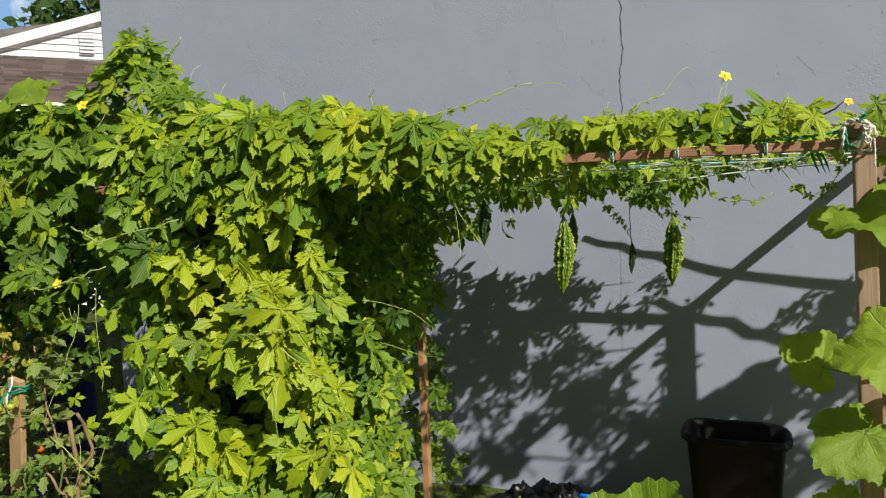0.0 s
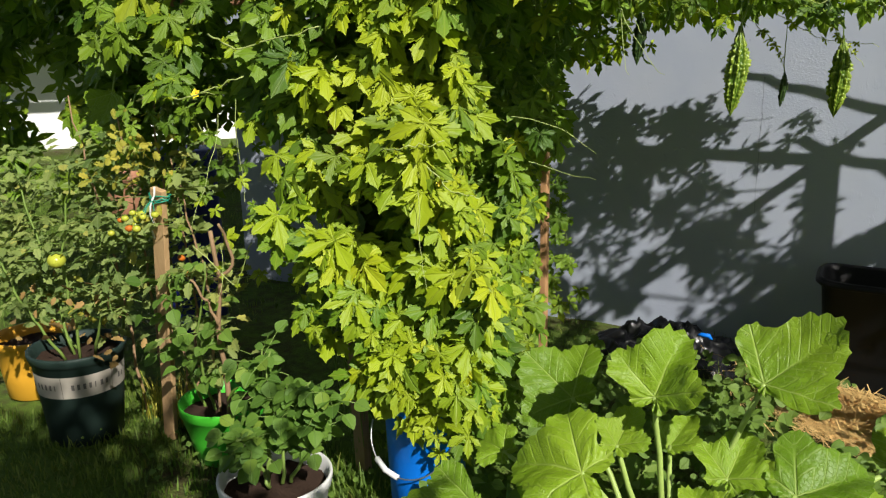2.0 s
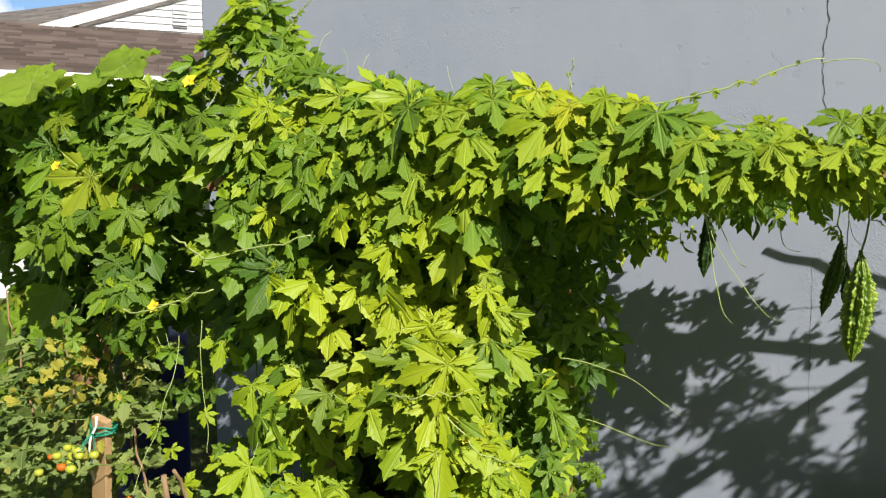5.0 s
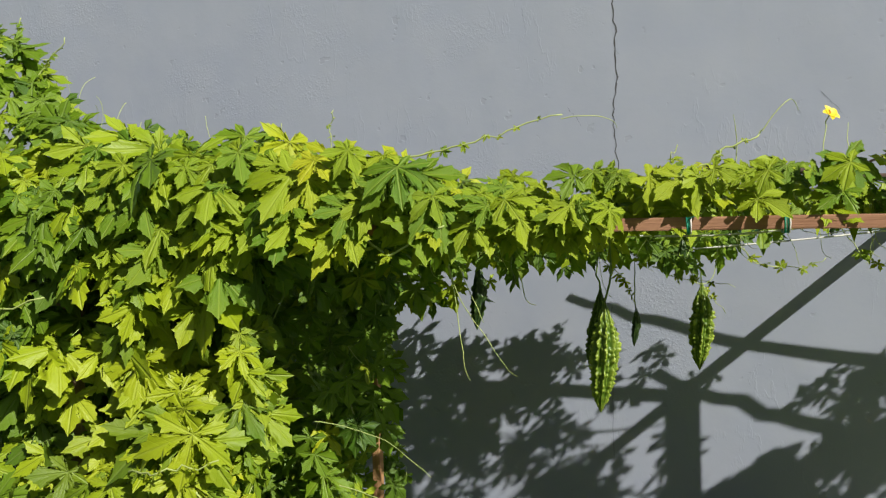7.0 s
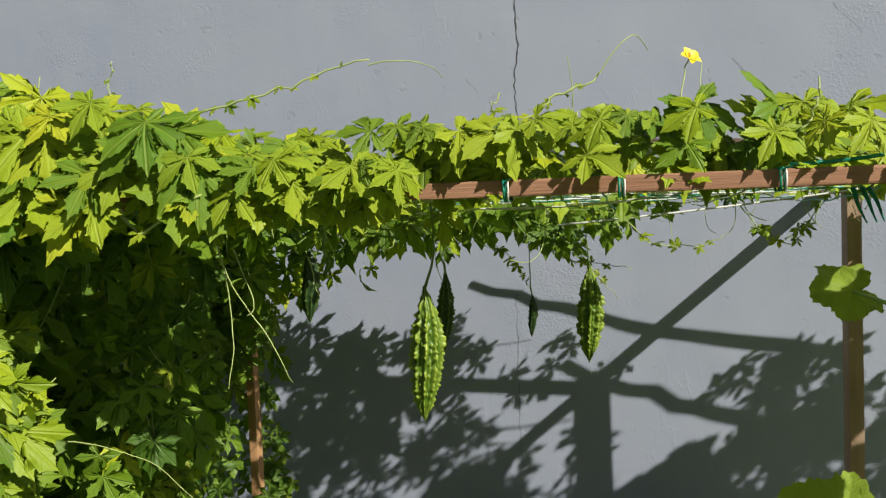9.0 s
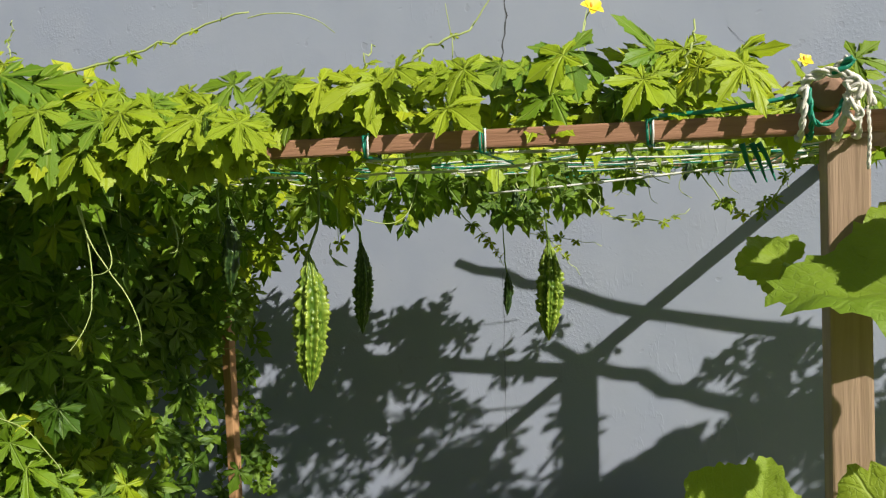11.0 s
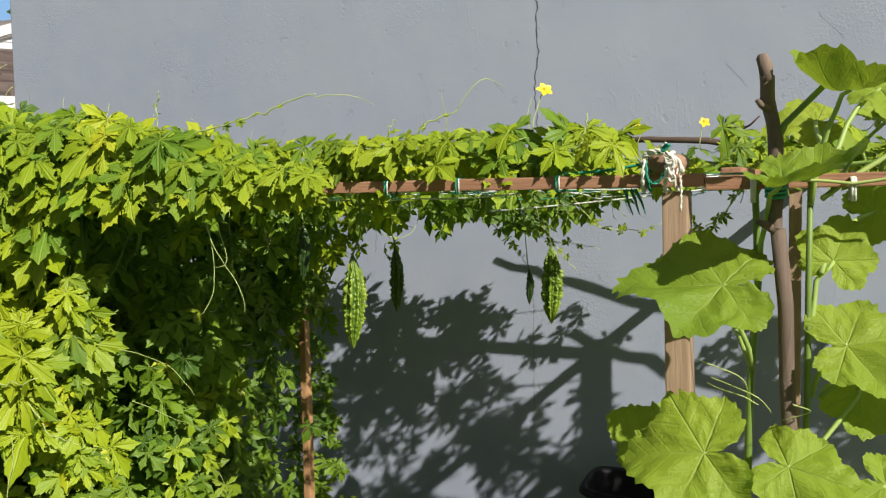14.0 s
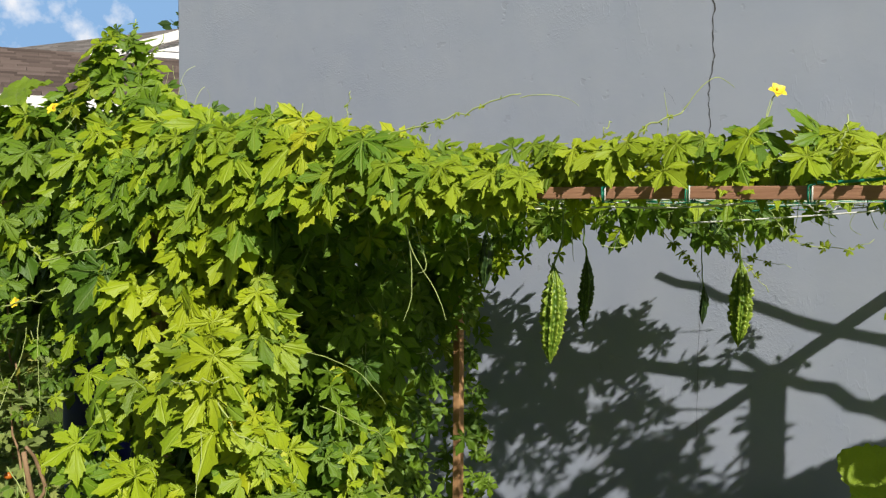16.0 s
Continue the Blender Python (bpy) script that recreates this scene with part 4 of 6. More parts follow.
# sprays hanging under the net, mostly darker green to add to the roof's shade
for _ in range(135):
    x = -0.95 + 1.12 * rng.random() ** 1.6
    y = rng.uniform(2.75, 4.0)
    low = 0.10 + 0.10 * max(0.0, noise.noise((x * 4, 2.0, 0))) + (0.12 if x < -0.65 else 0.0)
    low *= 0.55 if x > -0.35 else 0.8
    z = 1.79 - low * rng.random() ** 0.8 * (1.4 if y > 3.4 else 1.0)
    put_leaf((x, y, z), np.array((rng.normal(0, 0.5), -1.0, 0.4)) + rng.normal(0, 0.3, 3), rng.normal(0, 0.4, 3) + (0, 0, -1), rng.uniform(0.042, 0.085), fresh=rng.random() < 0.25)

for _ in range(46):
    x, y = rng.normal(-0.06, 0.12), rng.uniform(3.40, 3.80)
    z = 1.775 - 0.14 * rng.random() * math.exp(-((x - 0.03) / 0.17) ** 2)
    put_leaf((x, y, z), np.array((rng.normal(0.2, 0.5), -1.0, 0.4)) + rng.normal(0, 0.3, 3), rng.normal(0, 0.4, 3) + (0, 0, -1), rng.uniform(0.040, 0.075), fresh=False)

# the roof goes on past the pale post
for _ in range(760):
    x, y = rng.uniform(0.66, 2.6), 2.75 + 1.38 * rng.random() ** 0.6
    if -0.45 < x - 1.42 * (4.65 - y) < -0.12 and 3.60 < y < 4.02 and rng.random() < 0.75:
        continue
    if noise.noise((x * 2.4, y * 2.4, 3.0)) < -0.12 or (x < 1.35 and y > 3.90 and rng.random() < 0.8):
        continue
    put_leaf((x, y, rng.uniform(1.80, 1.90 + 0.04 * rng.random())), np.array((0.3, -0.6, 0.9)) + rng.normal(0, 0.35, 3), rng.normal(0, 0.6, 3) + (0, -0.4, -0.3), rng.uniform(0.05, 0.085))

part("leaves", outer, VINE_LEAF, vine, "sunlit yellow-green lobed leaves", kind="stuff")
part("petiole_growth", petioles, PALE_STEM, vine, "thin pale leaf stalks", kind="stuff")
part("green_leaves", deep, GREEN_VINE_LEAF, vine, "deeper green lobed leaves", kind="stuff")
part("inner_leaves", inner, GREEN_VINE_LEAF, vine, "leaves inside the bower, coloured darker to deepen its shade", kind="stuff")

# ---- squash plants with broad leaves ----
SQ = [squash_leaf(300 + i) for i in range(7)] + [squash_leaf(307, bowl=0.55), squash_leaf(308, bowl=0.50)]
BED = [squash_leaf(330 + i, bowl=(0.05, 0.12, -0.08, -0.30, 0.10, 0.0, -0.12)[i], wide=(124, 64), sides=((0.34, 0.20, 0.44)[min(i, 2)], 0.88), pleat=0.20, fold=(0.62, 0.26, 0.34, 0.46, 0.55, 0.45, 0.38)[i]) for i in range(7)]
bed_meshes = [Shape().add(*leaf).mesh("leaf", BED_SQUASH_LEAF) for leaf in BED]
sq_meshes = [Shape().add(*leaf).mesh("leaf", SQUASH_LEAF) for leaf in SQ]


def stalk(parent, a, b, r=0.006, sag=-0.03, mat=None, name="stalk"):
    s = Shape()
    tube(s, bend(a, b, sag, 7, 0.004), np.linspace(r * 1.15, r * 0.8, 7), 7)
    return part(name, s, mat or SQUASH_STALK, parent)


def broad_leaf(parent, at, tip, face, size, k, foot=None, thick=0.006, kind=None):
    kind = kind or sq_meshes
    part("leaf", kind[k % len(kind)], SQUASH_LEAF, parent, at=matrix_of(aim(at, tip, face, size)))
    if foot is not None:
        stalk(parent, foot, at, thick)


squash = thing("squash_plant", "low squash plant with broad toothed light-green leaves on thick stalks", "plant", (-0.25, 2.55, 0))
heart = (-0.22, 2.42, 0.10)
for at, tip, face, size, k in (
    ((-0.267, 2.36, 0.680), (0.28, 0.35, 0.90), (-0.10, -0.88, 0.46), 0.188, 0),
    ((-0.005, 2.44, 0.735), (0.72, 0.45, 0.50), (-0.12, -0.62, 0.78), 0.208, 1),
    ((-0.585, 2.62, 0.505), (-0.86, 0.25, 0.45), (0.10, -0.78, 0.58), 0.200, 2),
    ((-0.425, 2.24, 0.475), (-0.95, 0.0, 0.14), (0.0, -0.50, 0.86), 0.225, 3),
    ((-0.365, 2.36, 0.515), (0.15, 0.55, 0.65), (0.25, -0.70, 0.60), 0.102, 4),
    ((-0.070, 2.38, 0.475), (0.20, 0.60, 0.35), (0.0, -0.60, 0.80), 0.140, 5),
    ((0.100, 2.36, 0.480), (0.70, 0.45, 0.15), (-0.05, -0.55, 0.85), 0.200, 6),
    ((-0.080, 2.14, 0.480), (-0.20, 0.30, 0.10), (0.0, -0.5, 0.85), 0.102, 0),
    ((-0.620, 1.98, 0.470), (-0.70, -0.50, -0.10), (0.05, -0.35, 0.90), 0.161, 1),
    ((0.33, 2.75, 0.42), (0.6, 0.6, 0.2), (0.0, -0.5, 0.85), 0.144, 2),
    ((-0.75, 2.45, 0.36), (-0.6, 0.2, 0.1), (0.1, -0.5, 0.85), 0.111, 3),
    ((-0.30, 2.75, 0.34), (0.2, 0.7, 0.2), (0.1, -0.5, 0.85), 0.111, 4),
    ((0.28, 2.20, 0.36), (0.7, -0.2, 0.0), (0.1, -0.4, 0.9), 0.161, 5),
    ((-0.28, 2.05, 0.36), (-0.1, -0.7, 0.0), (0.1, -0.4, 0.9), 0.144, 6),
    ((-0.16, 2.26, 0.40), (0.5, -0.3, 0.0), (0.05, -0.5, 0.85), 0.125, 1),
    ((-0.52, 2.42, 0.34), (-0.4, -0.5, 0.0), (0.05, -0.5, 0.85), 0.130, 4),
    ((0.20, 2.52, 0.36), (0.6, 0.3, 0.1), (0.0, -0.6, 0.8), 0.120, 0),
    ((-0.02, 2.62, 0.34), (0.1, 0.6, 0.2), (0.0, -0.6, 0.8), 0.110, 3),
    ((-0.40, 2.12, 0.30), (-0.5, -0.4, -0.1), (0.1, -0.4, 0.9), 0.120, 2),
    ((0.05, 2.16, 0.33), (0.5, -0.5, -0.1), (0.1, -0.4, 0.9), 0.130, 5),
):
    broad_leaf(squash, at, tip, face, size, k, (heart[0] + 0.15 * (at[0] + 0.22), heart[1] + 0.1 * (at[1] - 2.4), 0.06), 0.009, bed_meshes)
s = Shape()
lathe(s, [(0.0, 0.0), (0.008, 0.01), (0.016, 0.05), (0.022, 0.085), (0.014, 0.09)], 10, (-0.10, 2.60, 0.34))
part("blossom", s, FLOWER, squash, "closed yellow squash blossom")
stalk(squash, (-0.12, 2.55, 0.1), (-0.10, 2.60, 0.345), 0.005)

climber = thing("climbing_squash", "squash vine climbing a stake beside the pale post", "plant", (0.80, 2.50, 0))
stem_pts = np.array([(0.80, 2.48, 0.0), (0.76, 2.50, 0.5), (0.735, 2.50, 1.0), (0.745, 2.50, 1.42), (0.757, 2.50, 1.60), (0.752, 2.50, 1.76), (0.80, 2.46, 1.88), (0.87, 2.45, 1.95)])
s = Shape()
tube(s, stem_pts, np.linspace(0.0085, 0.005, len(stem_pts)), 8)
part("stem", s, STEM, climber)
s = Shape()
tube(s, bend((0.86, 2.52, 0.0), (0.842, 2.49, 1.80), 0.0, 10, 0.008), np.linspace(0.008, 0.005, 10), 8)
part("stem", s, STEM, climber)
for at, tip, face, size, k, foot in (
    ((0.705, 2.400, 1.606), (-0.95, -0.10, 0.10), (0.05, -0.56, 0.83), 0.165, 0, (0.748, 2.50, 1.44)),
    ((0.675, 2.390, 1.312), (-0.85, -0.12, -0.10), (-0.10, -0.80, 0.58), 0.154, 1, (0.740, 2.50, 1.20)),
    ((0.900, 2.450, 1.930), (-0.35, -0.55, 0.10), (0.10, -0.22, 0.97), 0.108, 7, (0.842, 2.49, 1.74)),
    ((0.799, 2.385, 1.780), (0.70, -0.35, 0.10), (0.0, -0.30, 0.95), 0.115, 8, (0.760, 2.50, 1.64)),
    ((0.880, 2.52, 1.640), (0.25, 0.10, 0.75), (0.15, -0.85, 0.45), 0.092, 4, (0.842, 2.49, 1.50)),
    ((0.900, 2.47, 1.500), (0.80, -0.10, 0.25), (0.05, -0.75, 0.65), 0.123, 5, (0.846, 2.50, 1.40)),
    ((0.810, 2.40, 1.300), (0.60, -0.30, 0.10), (0.05, -0.72, 0.68), 0.110, 6, (0.80, 2.50, 1.15)),
    ((0.930, 2.60, 1.40), (0.50, 0.10, -0.30), (0.1, -0.85, 0.5), 0.114, 0, (0.85, 2.51, 1.25)),
    ((0.960, 2.45, 1.27), (0.70, -0.20, -0.20), (0.05, -0.7, 0.7), 0.097, 1, (0.85, 2.51, 1.10)),
    ((0.955, 2.60, 1.945), (0.60, -0.20, 0.10), (0.0, -0.5, 0.85), 0.106, 2, (0.86, 2.50, 1.80)),
    ((0.855, 2.72, 1.900), (-0.30, 0.20, -0.25), (0.1, -0.7, 0.6), 0.088, 3, (0.86, 2.50, 1.78)),
    ((0.960, 2.75, 1.720), (0.50, 0.10, 0.20), (0.1, -0.8, 0.5), 0.106, 4, (0.86, 2.50, 1.62)),
    ((0.530, 2.80, 1.185), (-0.45, 0.10, 0.30), (0.10, -0.85, 0.45), 0.114, 5, (0.75, 2.53, 1.10)),
    ((0.585, 2.98, 1.585), (-0.85, 0.05, -0.30), (0.20, -0.75, 0.60), 0.088, 6, (0.745, 2.50, 1.45)),
    ((0.600, 2.44, 1.100), (-0.50, -0.30, -0.50), (0.05, -0.75, 0.6), 0.132, 2, (0.74, 2.50, 0.98)),
    ((0.760, 2.36, 1.060), (0.50, -0.30, -0.40), (0.05, -0.75, 0.6), 0.141, 3, (0.80, 2.50, 0.95)),
    ((0.580, 2.55, 0.850), (-0.50, -0.30, -0.40), (0.0, -0.75, 0.6), 0.132, 4, (0.75, 2.50, 0.75)),
    ((0.900, 2.45, 0.850), (0.60, -0.30, -0.30), (0.0, -0.75, 0.6), 0.141, 5, (0.85, 2.51, 0.72)),
    ((1.080, 2.50, 1.550), (0.70, 0.0, 0.10), (0.1, -0.7, 0.7), 0.123, 6, (0.86, 2.50, 1.40)),
    ((1.100, 2.48, 1.180), (0.60, -0.20, -0.20), (0.1, -0.7, 0.7), 0.132, 0, (0.86, 2.51, 1.05)),
    ((1.12, 2.60, 1.86), (0.70, 0.0, 0.10), (0.1, -0.6, 0.8), 0.123, 1, (0.86, 2.50, 1.75)),
):
    broad_leaf(climber, at, tip, face, size, k, foot, 0.0045)
s = Shape()
for k in range(4):
    a = (0.74 + 0.02 * k, 2.46, 1.40 - 0.012 * k)
    tube(s, tendril(a, (rng.normal(), -0.4, 0.4), 0.14, 2.6, 22), 0.0012, 5)
part("tendril", s, PALE_STEM, climber)

roof_squash = thing("squash_vine", "squash vine spreading broad leaves over the trellis roof", "plant", (1.3, 3.4, 1.8))
for k in range(26):
    x, y = 0.90 + 1.5 * rng.random(), 2.72 + 1.0 * rng.random()
    at = (x, y, 1.87 + 0.07 * rng.random())
    broad_leaf(roof_squash, at, (rng.normal(), rng.normal(), -0.1), (0.25 + rng.normal(0, 0.25), -0.55 + rng.normal(0, 0.2), 0.8), rng.uniform(0.07, 0.115), k, (x + rng.normal(0, 0.05), y + 0.05, 1.79), 0.004)
for k in range(9):
    x, y = rng.uniform(1.50, 2.00), rng.uniform(3.50, 3.78)
    broad_leaf(roof_squash, (x, y, 1.86 + 0.06 * rng.random()), (rng.normal(), rng.normal(), -0.1), (0.25 + rng.normal(0, 0.25), -0.55 + rng.normal(0, 0.2), 0.8), rng.uniform(0.09, 0.125), k, (x + rng.normal(0, 0.05), y + 0.05, 1.79), 0.004)
s = Shape()
for k in range(4):
    tube(s, bend((0.75, 2.8 + 0.3 * k, 1.80), (2.4, 2.9 + 0.3 * k, 1.80), 0.0, 14, 0.02), 0.006, 6)
part("runners", s, STEM, roof_squash, kind="stuff")

# two broad leaves over the hidden end of the vine
corner = thing("squash_vine", "broad squash leaves topping the vine beside the neighbour's roof", "plant", (-2.3, 2.6, 0))
for at, tip, face, size, k in (((-2.10, 2.54, 2.135), (-0.8, -0.4, -0.1), (0.0, -0.50, 0.86), 0.19, 0), ((-2.40, 2.46, 2.10), (-0.4, -0.6, -0.3), (0.05, -0.6, 0.8), 0.20, 3), ((-2.75, 2.62, 1.98), (-0.7, -0.2, -0.3), (0.0, -0.6, 0.8), 0.2, 5)):
    broad_leaf(corner, at, tip, face, size, k, (at[0] + 0.05, 2.72, 1.80), 0.006)
# Hanging leaves take the darker bed-leaf green in place of their shade.
for k in range(11):
    at = (-2.46 - 0.085 * k + rng.normal(0, 0.03), 2.62 + 0.02 * k, 1.28 + 0.42 * ((k * 0.37) % 1))
    if k in (4, 5, 6, 7):
        continue
    if k > 7:
        at = (-3.52 - 0.07 * (k - 8), at[1], at[2])
    broad_leaf(corner, at, (rng.normal(0, 0.4), -0.2, -0.9), (0.1, -0.9, 0.25), rng.uniform(0.12, 0.17), k, (at[0], at[1] + 0.08, at[2] + 0.18), 0.004, bed_meshes)
s = Shape()
tube(s, bend((-2.9, 2.75, 0.0), (-2.2, 2.72, 1.86), 0, 10, 0.02), 0.009, 7)
part("stem", s, STEM, corner)

# ---- pots and what grows in them ----
def pot(name, label, at, r, h, mat, foot=0.78, lip=0.012, tilt=0.0, category="flower pot", soil=True):
    t = thing(name, label, category, at)
    s = Shape()
    rb = r * foot
    lathe(s, [(0.0, 0.004), (rb * 0.92, 0.0), (rb, 0.008), (rb + (r - rb) * 0.45, h * 0.45), (r - 0.004, h - 0.045), (r + lip * 0.3, h - 0.042), (r + lip, h - 0.012), (r + lip * 0.9, h - 0.002), (r + lip * 0.4, h), (r - 0.004, h - 0.004), (r - 0.010, h - 0.05), (rb * 0.95, 0.03), (0, 0.03)], 56, at)
    part("body", s, mat, t)
    if soil:
        s = Shape()
        n = 22
        V = [(at[0], at[1], at[2] + h - 0.05)]
        for j in range(1, 6):
            for i in range(n):
                a = 2 * math.pi * i / n
                rr = (r - 0.012) * j / 5
                V.append((at[0] + rr * math.cos(a), at[1] + rr * math.sin(a), at[2] + h - 0.055 + rng.uniform(-0.008, 0.010)))
        f = [(0, 1 + i, 1 + (i + 1) % n) for i in range(n)] + [(1 + j * n + i, 1 + (j + 1) * n + i, 1 + (j + 1) * n + (i + 1) % n, 1 + j * n + (i + 1) % n) for j in range(4) for i in range(n)]
        s.add(V, f)
        part("soil", s, POT_EARTH, t, "crumbly dark potting soil")
    return t


GP = (-2.70, 2.42, 0.0)
nursery = pot("nursery_pot", "dark green plastic nursery pot with a cream printed band", GP, 0.185, 0.41, DARK_POT, 0.80)
s = Shape()
n = 64
def on_pot(a, z, out):
    rb = 0.185 * 0.80
    k = z / 0.41
    r = rb + (0.181 - rb) * (k / 0.45 * 0.45 if k < 0.45 else k) + out
    return (GP[0] + r * math.cos(a), GP[1] + r * math.sin(a), z)
V = [on_pot(2 * math.pi * i / n, z, 0.0045) for z in (0.235, 0.33) for i in range(n)]
s.add(V, [(i, (i + 1) % n, n + (i + 1) % n, n + i) for i in range(n)])
band = part("label_band", s, POT_BAND, nursery, "cream band with dark printing")
for run in range(5):
    base = -2.02 + run * 1.16
    for j in range(7):
        a0, w = base + 0.128 * j, (0.070, 0.082, 0.078, 0.030, 0.074)[(j * 3 + run) % 5]
        z0, z1 = 0.272, 0.296
        s = Shape()
        s.add([on_pot(a0, z0, 0.0062), on_pot(a0 + w * 0.8, z0, 0.0062), on_pot(a0 + w * 0.8, z1, 0.0062), on_pot(a0, z1, 0.0062)], [(0, 1, 2, 3)])
        part("print_bar", s, BAND_INK, band, smooth=False)
    s = Shape()
    a0 = base + 0.94
    s.add([on_pot(a0, 0.236, 0.006), on_pot(a0 + 0.012, 0.236, 0.006), on_pot(a0 + 0.012, 0.329, 0.006), on_pot(a0, 0.329, 0.006)], [(0, 1, 2, 3)])
    part("print_line", s, BAND_INK, band, smooth=False)

yellow = pot("plastic_pot", "orange-yellow plastic pot standing on the grass", (-3.30, 2.62, 0), 0.17, 0.30, YELLOW_POT, 0.8)
green = pot("plastic_pot", "bright green plastic pot with soil", (-2.015, 2.55, 0), 0.176, 0.250, GREEN_POT, 0.70, 0.003)
white = pot("plastic_pot", "white plastic pot with dark soil", (-1.46, 2.19, 0), 0.183, 0.24, WHITE_POT, 0.78, 0.007)

bucket = pot("bucket", "bright blue plastic bucket under the vine", (-1.09, 2.56, 0), 0.146, 0.44, BLUE_BUCKET, 0.86, 0.008, category="bucket", soil=False)
s = Shape()
hb = [(-1.09 + 0.156 * math.cos(a), 2.56 - 0.10 - 0.075 * math.sin(a), 0.35 - 0.14 * math.sin(a)) for a in np.linspace(math.pi * 1.02, -0.02 * math.pi, 20)]
tube(s, hb, 0.0028, 6)
wire = part("wire_handle", s, WIRE, bucket, "bent wire handle")
s = Shape()
tube(s, [hb[5], hb[7], hb[9]], 0.010, 10)
part("grip", s, WHITE_POT, wire, "white plastic grip")


def pinnate(s, a, way, length, leafs, pairs=3, size=0.05, droop=0.4):
    """A compound leaf: leaflets in pairs along a drooping stalk with one at the end."""
    p = tendril(a, way, length, 0.0, 8, droop * 0.12)
    for i in range(pairs):
        q = p[2 + int(i * 5 / max(1, pairs))]
        d = p[-1] - p[0]
        d /= np.linalg.norm(d)
        lat = np.cross(d, (0, 0, 1.0))
        lat /= np.linalg.norm(lat) + 1e-6
        for sd in (-1, 1):
            lay(s, leafs[rng.integers(len(leafs))], aim(q, d * 0.5 + lat * sd + (0, 0, -0.25), np.array((0, -0.4, 0.9)) + rng.normal(0, 0.35, 3), size * rng.uniform(0.7, 1.15)))
    lay(s, leafs[rng.integers(len(leafs))], aim(p[-1], p[-1] - p[-3] + (0, 0, -0.02), np.array((0, -0.5, 0.85)) + rng.normal(0, 0.3, 3), size * 1.25))
    return p


TOM = [oval_leaf(400 + i, 0.55, 0.22, 7) for i in range(6)]
POTA = [oval_leaf(420 + i, 0.86, 0.0, 7) for i in range(6)]


def tomato_plant(label, stems, leaves, size, mat, stem_mat, seed_at, category="tomato plant", leafs=None, reach=0.16, pairs=3):
    t = thing("tomato_plant" if leafs is None else "potato_plant", label, category, seed_at)
    leafs = leafs or TOM
    wood, blade, ribs = Shape(), Shape(), Shape()
    for path in stems:
        p = np.asarray(path, float)
        u = np.linspace(0, 1, 14)
        k = np.linspace(0, 1, len(p))
        q = np.column_stack([np.interp(u, k, p[:, i]) for i in range(3)]) + rng.normal(0, 0.006, (14, 3))
        q[0] = p[0]
        tube(wood, q, np.linspace(0.007, 0.003, 14), 7)
        for _ in range(leaves):
            h = rng.uniform(0.22, 1.0) ** 0.8
            i = min(12, int(h * 13))
            a = q[i] + (q[i + 1] - q[i]) * rng.random()
            ang = rng.uniform(0, 2 * math.pi)
            way = np.array((math.cos(ang), math.sin(ang), rng.uniform(-0.15, 0.7)))
            rib = pinnate(blade, a, way, reach * rng.uniform(0.5, 1.25), leafs, pairs, size)
            tube(ribs, rib, 0.0016, 4, False)
    part("stem", wood, stem_mat, t)
    part("stalk_growth", ribs, STEM, t, kind="stuff")
    part("foliage", blade, mat, t, kind="stuff")
    return t


def tomato(parent, at, r, mat):
    s = Shape()
    lathe(s, [(r * math.sin(a) * (1 + 0.04 * math.sin(a)), r * 0.92 * -math.cos(a)) for a in np.linspace(0.02, math.pi - 0.02, 12)], 16, at)
    f = part("tomato", s, mat, parent)
    s = Shape()
    for k in range(5):
        lay(s, TOM[k], aim((at[0], at[1], at[2] + r * 0.9), (math.cos(1.26 * k), math.sin(1.26 * k), 0.15), (0, 0, 1), r * 0.9))
    part("calyx", s, STEM, f)


bush = tomato_plant("straggly tomato plant with grey-green leaves in the dark green pot", [
    [(-2.72, 2.42, 0.36), (-2.80, 2.40, 0.75), (-2.92, 2.38, 1.22)], [(-2.66, 2.40, 0.36), (-2.62, 2.35, 0.80), (-2.55, 2.40, 1.20)],
    [(-2.74, 2.46, 0.36), (-3.00, 2.42, 0.70), (-3.08, 2.40, 1.02)], [(-2.64, 2.46, 0.36), (-2.45, 2.40, 0.70), (-2.38, 2.42, 0.98)], [(-2.70, 2.36, 0.36), (-2.76, 2.25, 0.62), (-2.84, 2.20, 0.92)], [(-2.76, 2.44, 0.36), (-3.05, 2.48, 0.80), (-3.22, 2.46, 1.20)]], 34, 0.045, TOMATO_LEAF, STEM, (-2.70, 2.42, 0.36))
tomato(bush, (-2.555, 2.28, 0.825), 0.033, TOMATO_GREEN)
staked = tomato_plant("tall tomato plant with ripening fruit tied to a wooden stake", [
    [(-2.28, 2.66, 0.0), (-2.22, 2.64, 0.6), (-2.22, 2.60, 1.20)], [(-2.02, 2.52, 0.0), (-1.99, 2.50, 0.72), (-2.06, 2.46, 1.12)], [(-2.44, 2.66, 0.0), (-2.46, 2.62, 0.7), (-2.46, 2.56, 1.36)], [(-2.60, 2.66, 0.0), (-2.66, 2.62, 0.8), (-2.74, 2.56, 1.42)], [(-2.36, 2.70, 0.0), (-2.36, 2.66, 0.8), (-2.30, 2.60, 1.48)]], 30, 0.050, TOMATO_LEAF, BROWN_STEM, (-2.30, 2.56, 0))
for k in range(15):
    a = (-2.17 + rng.normal(0, 0.045), 2.32 + rng.normal(0, 0.02), 1.04 - 0.016 * (k % 6) + rng.normal(0, 0.018))
    tomato(staked, a, rng.uniform(0.011, 0.016), TOMATO_RED if k in (3, 9) else TOMATO_GREEN)
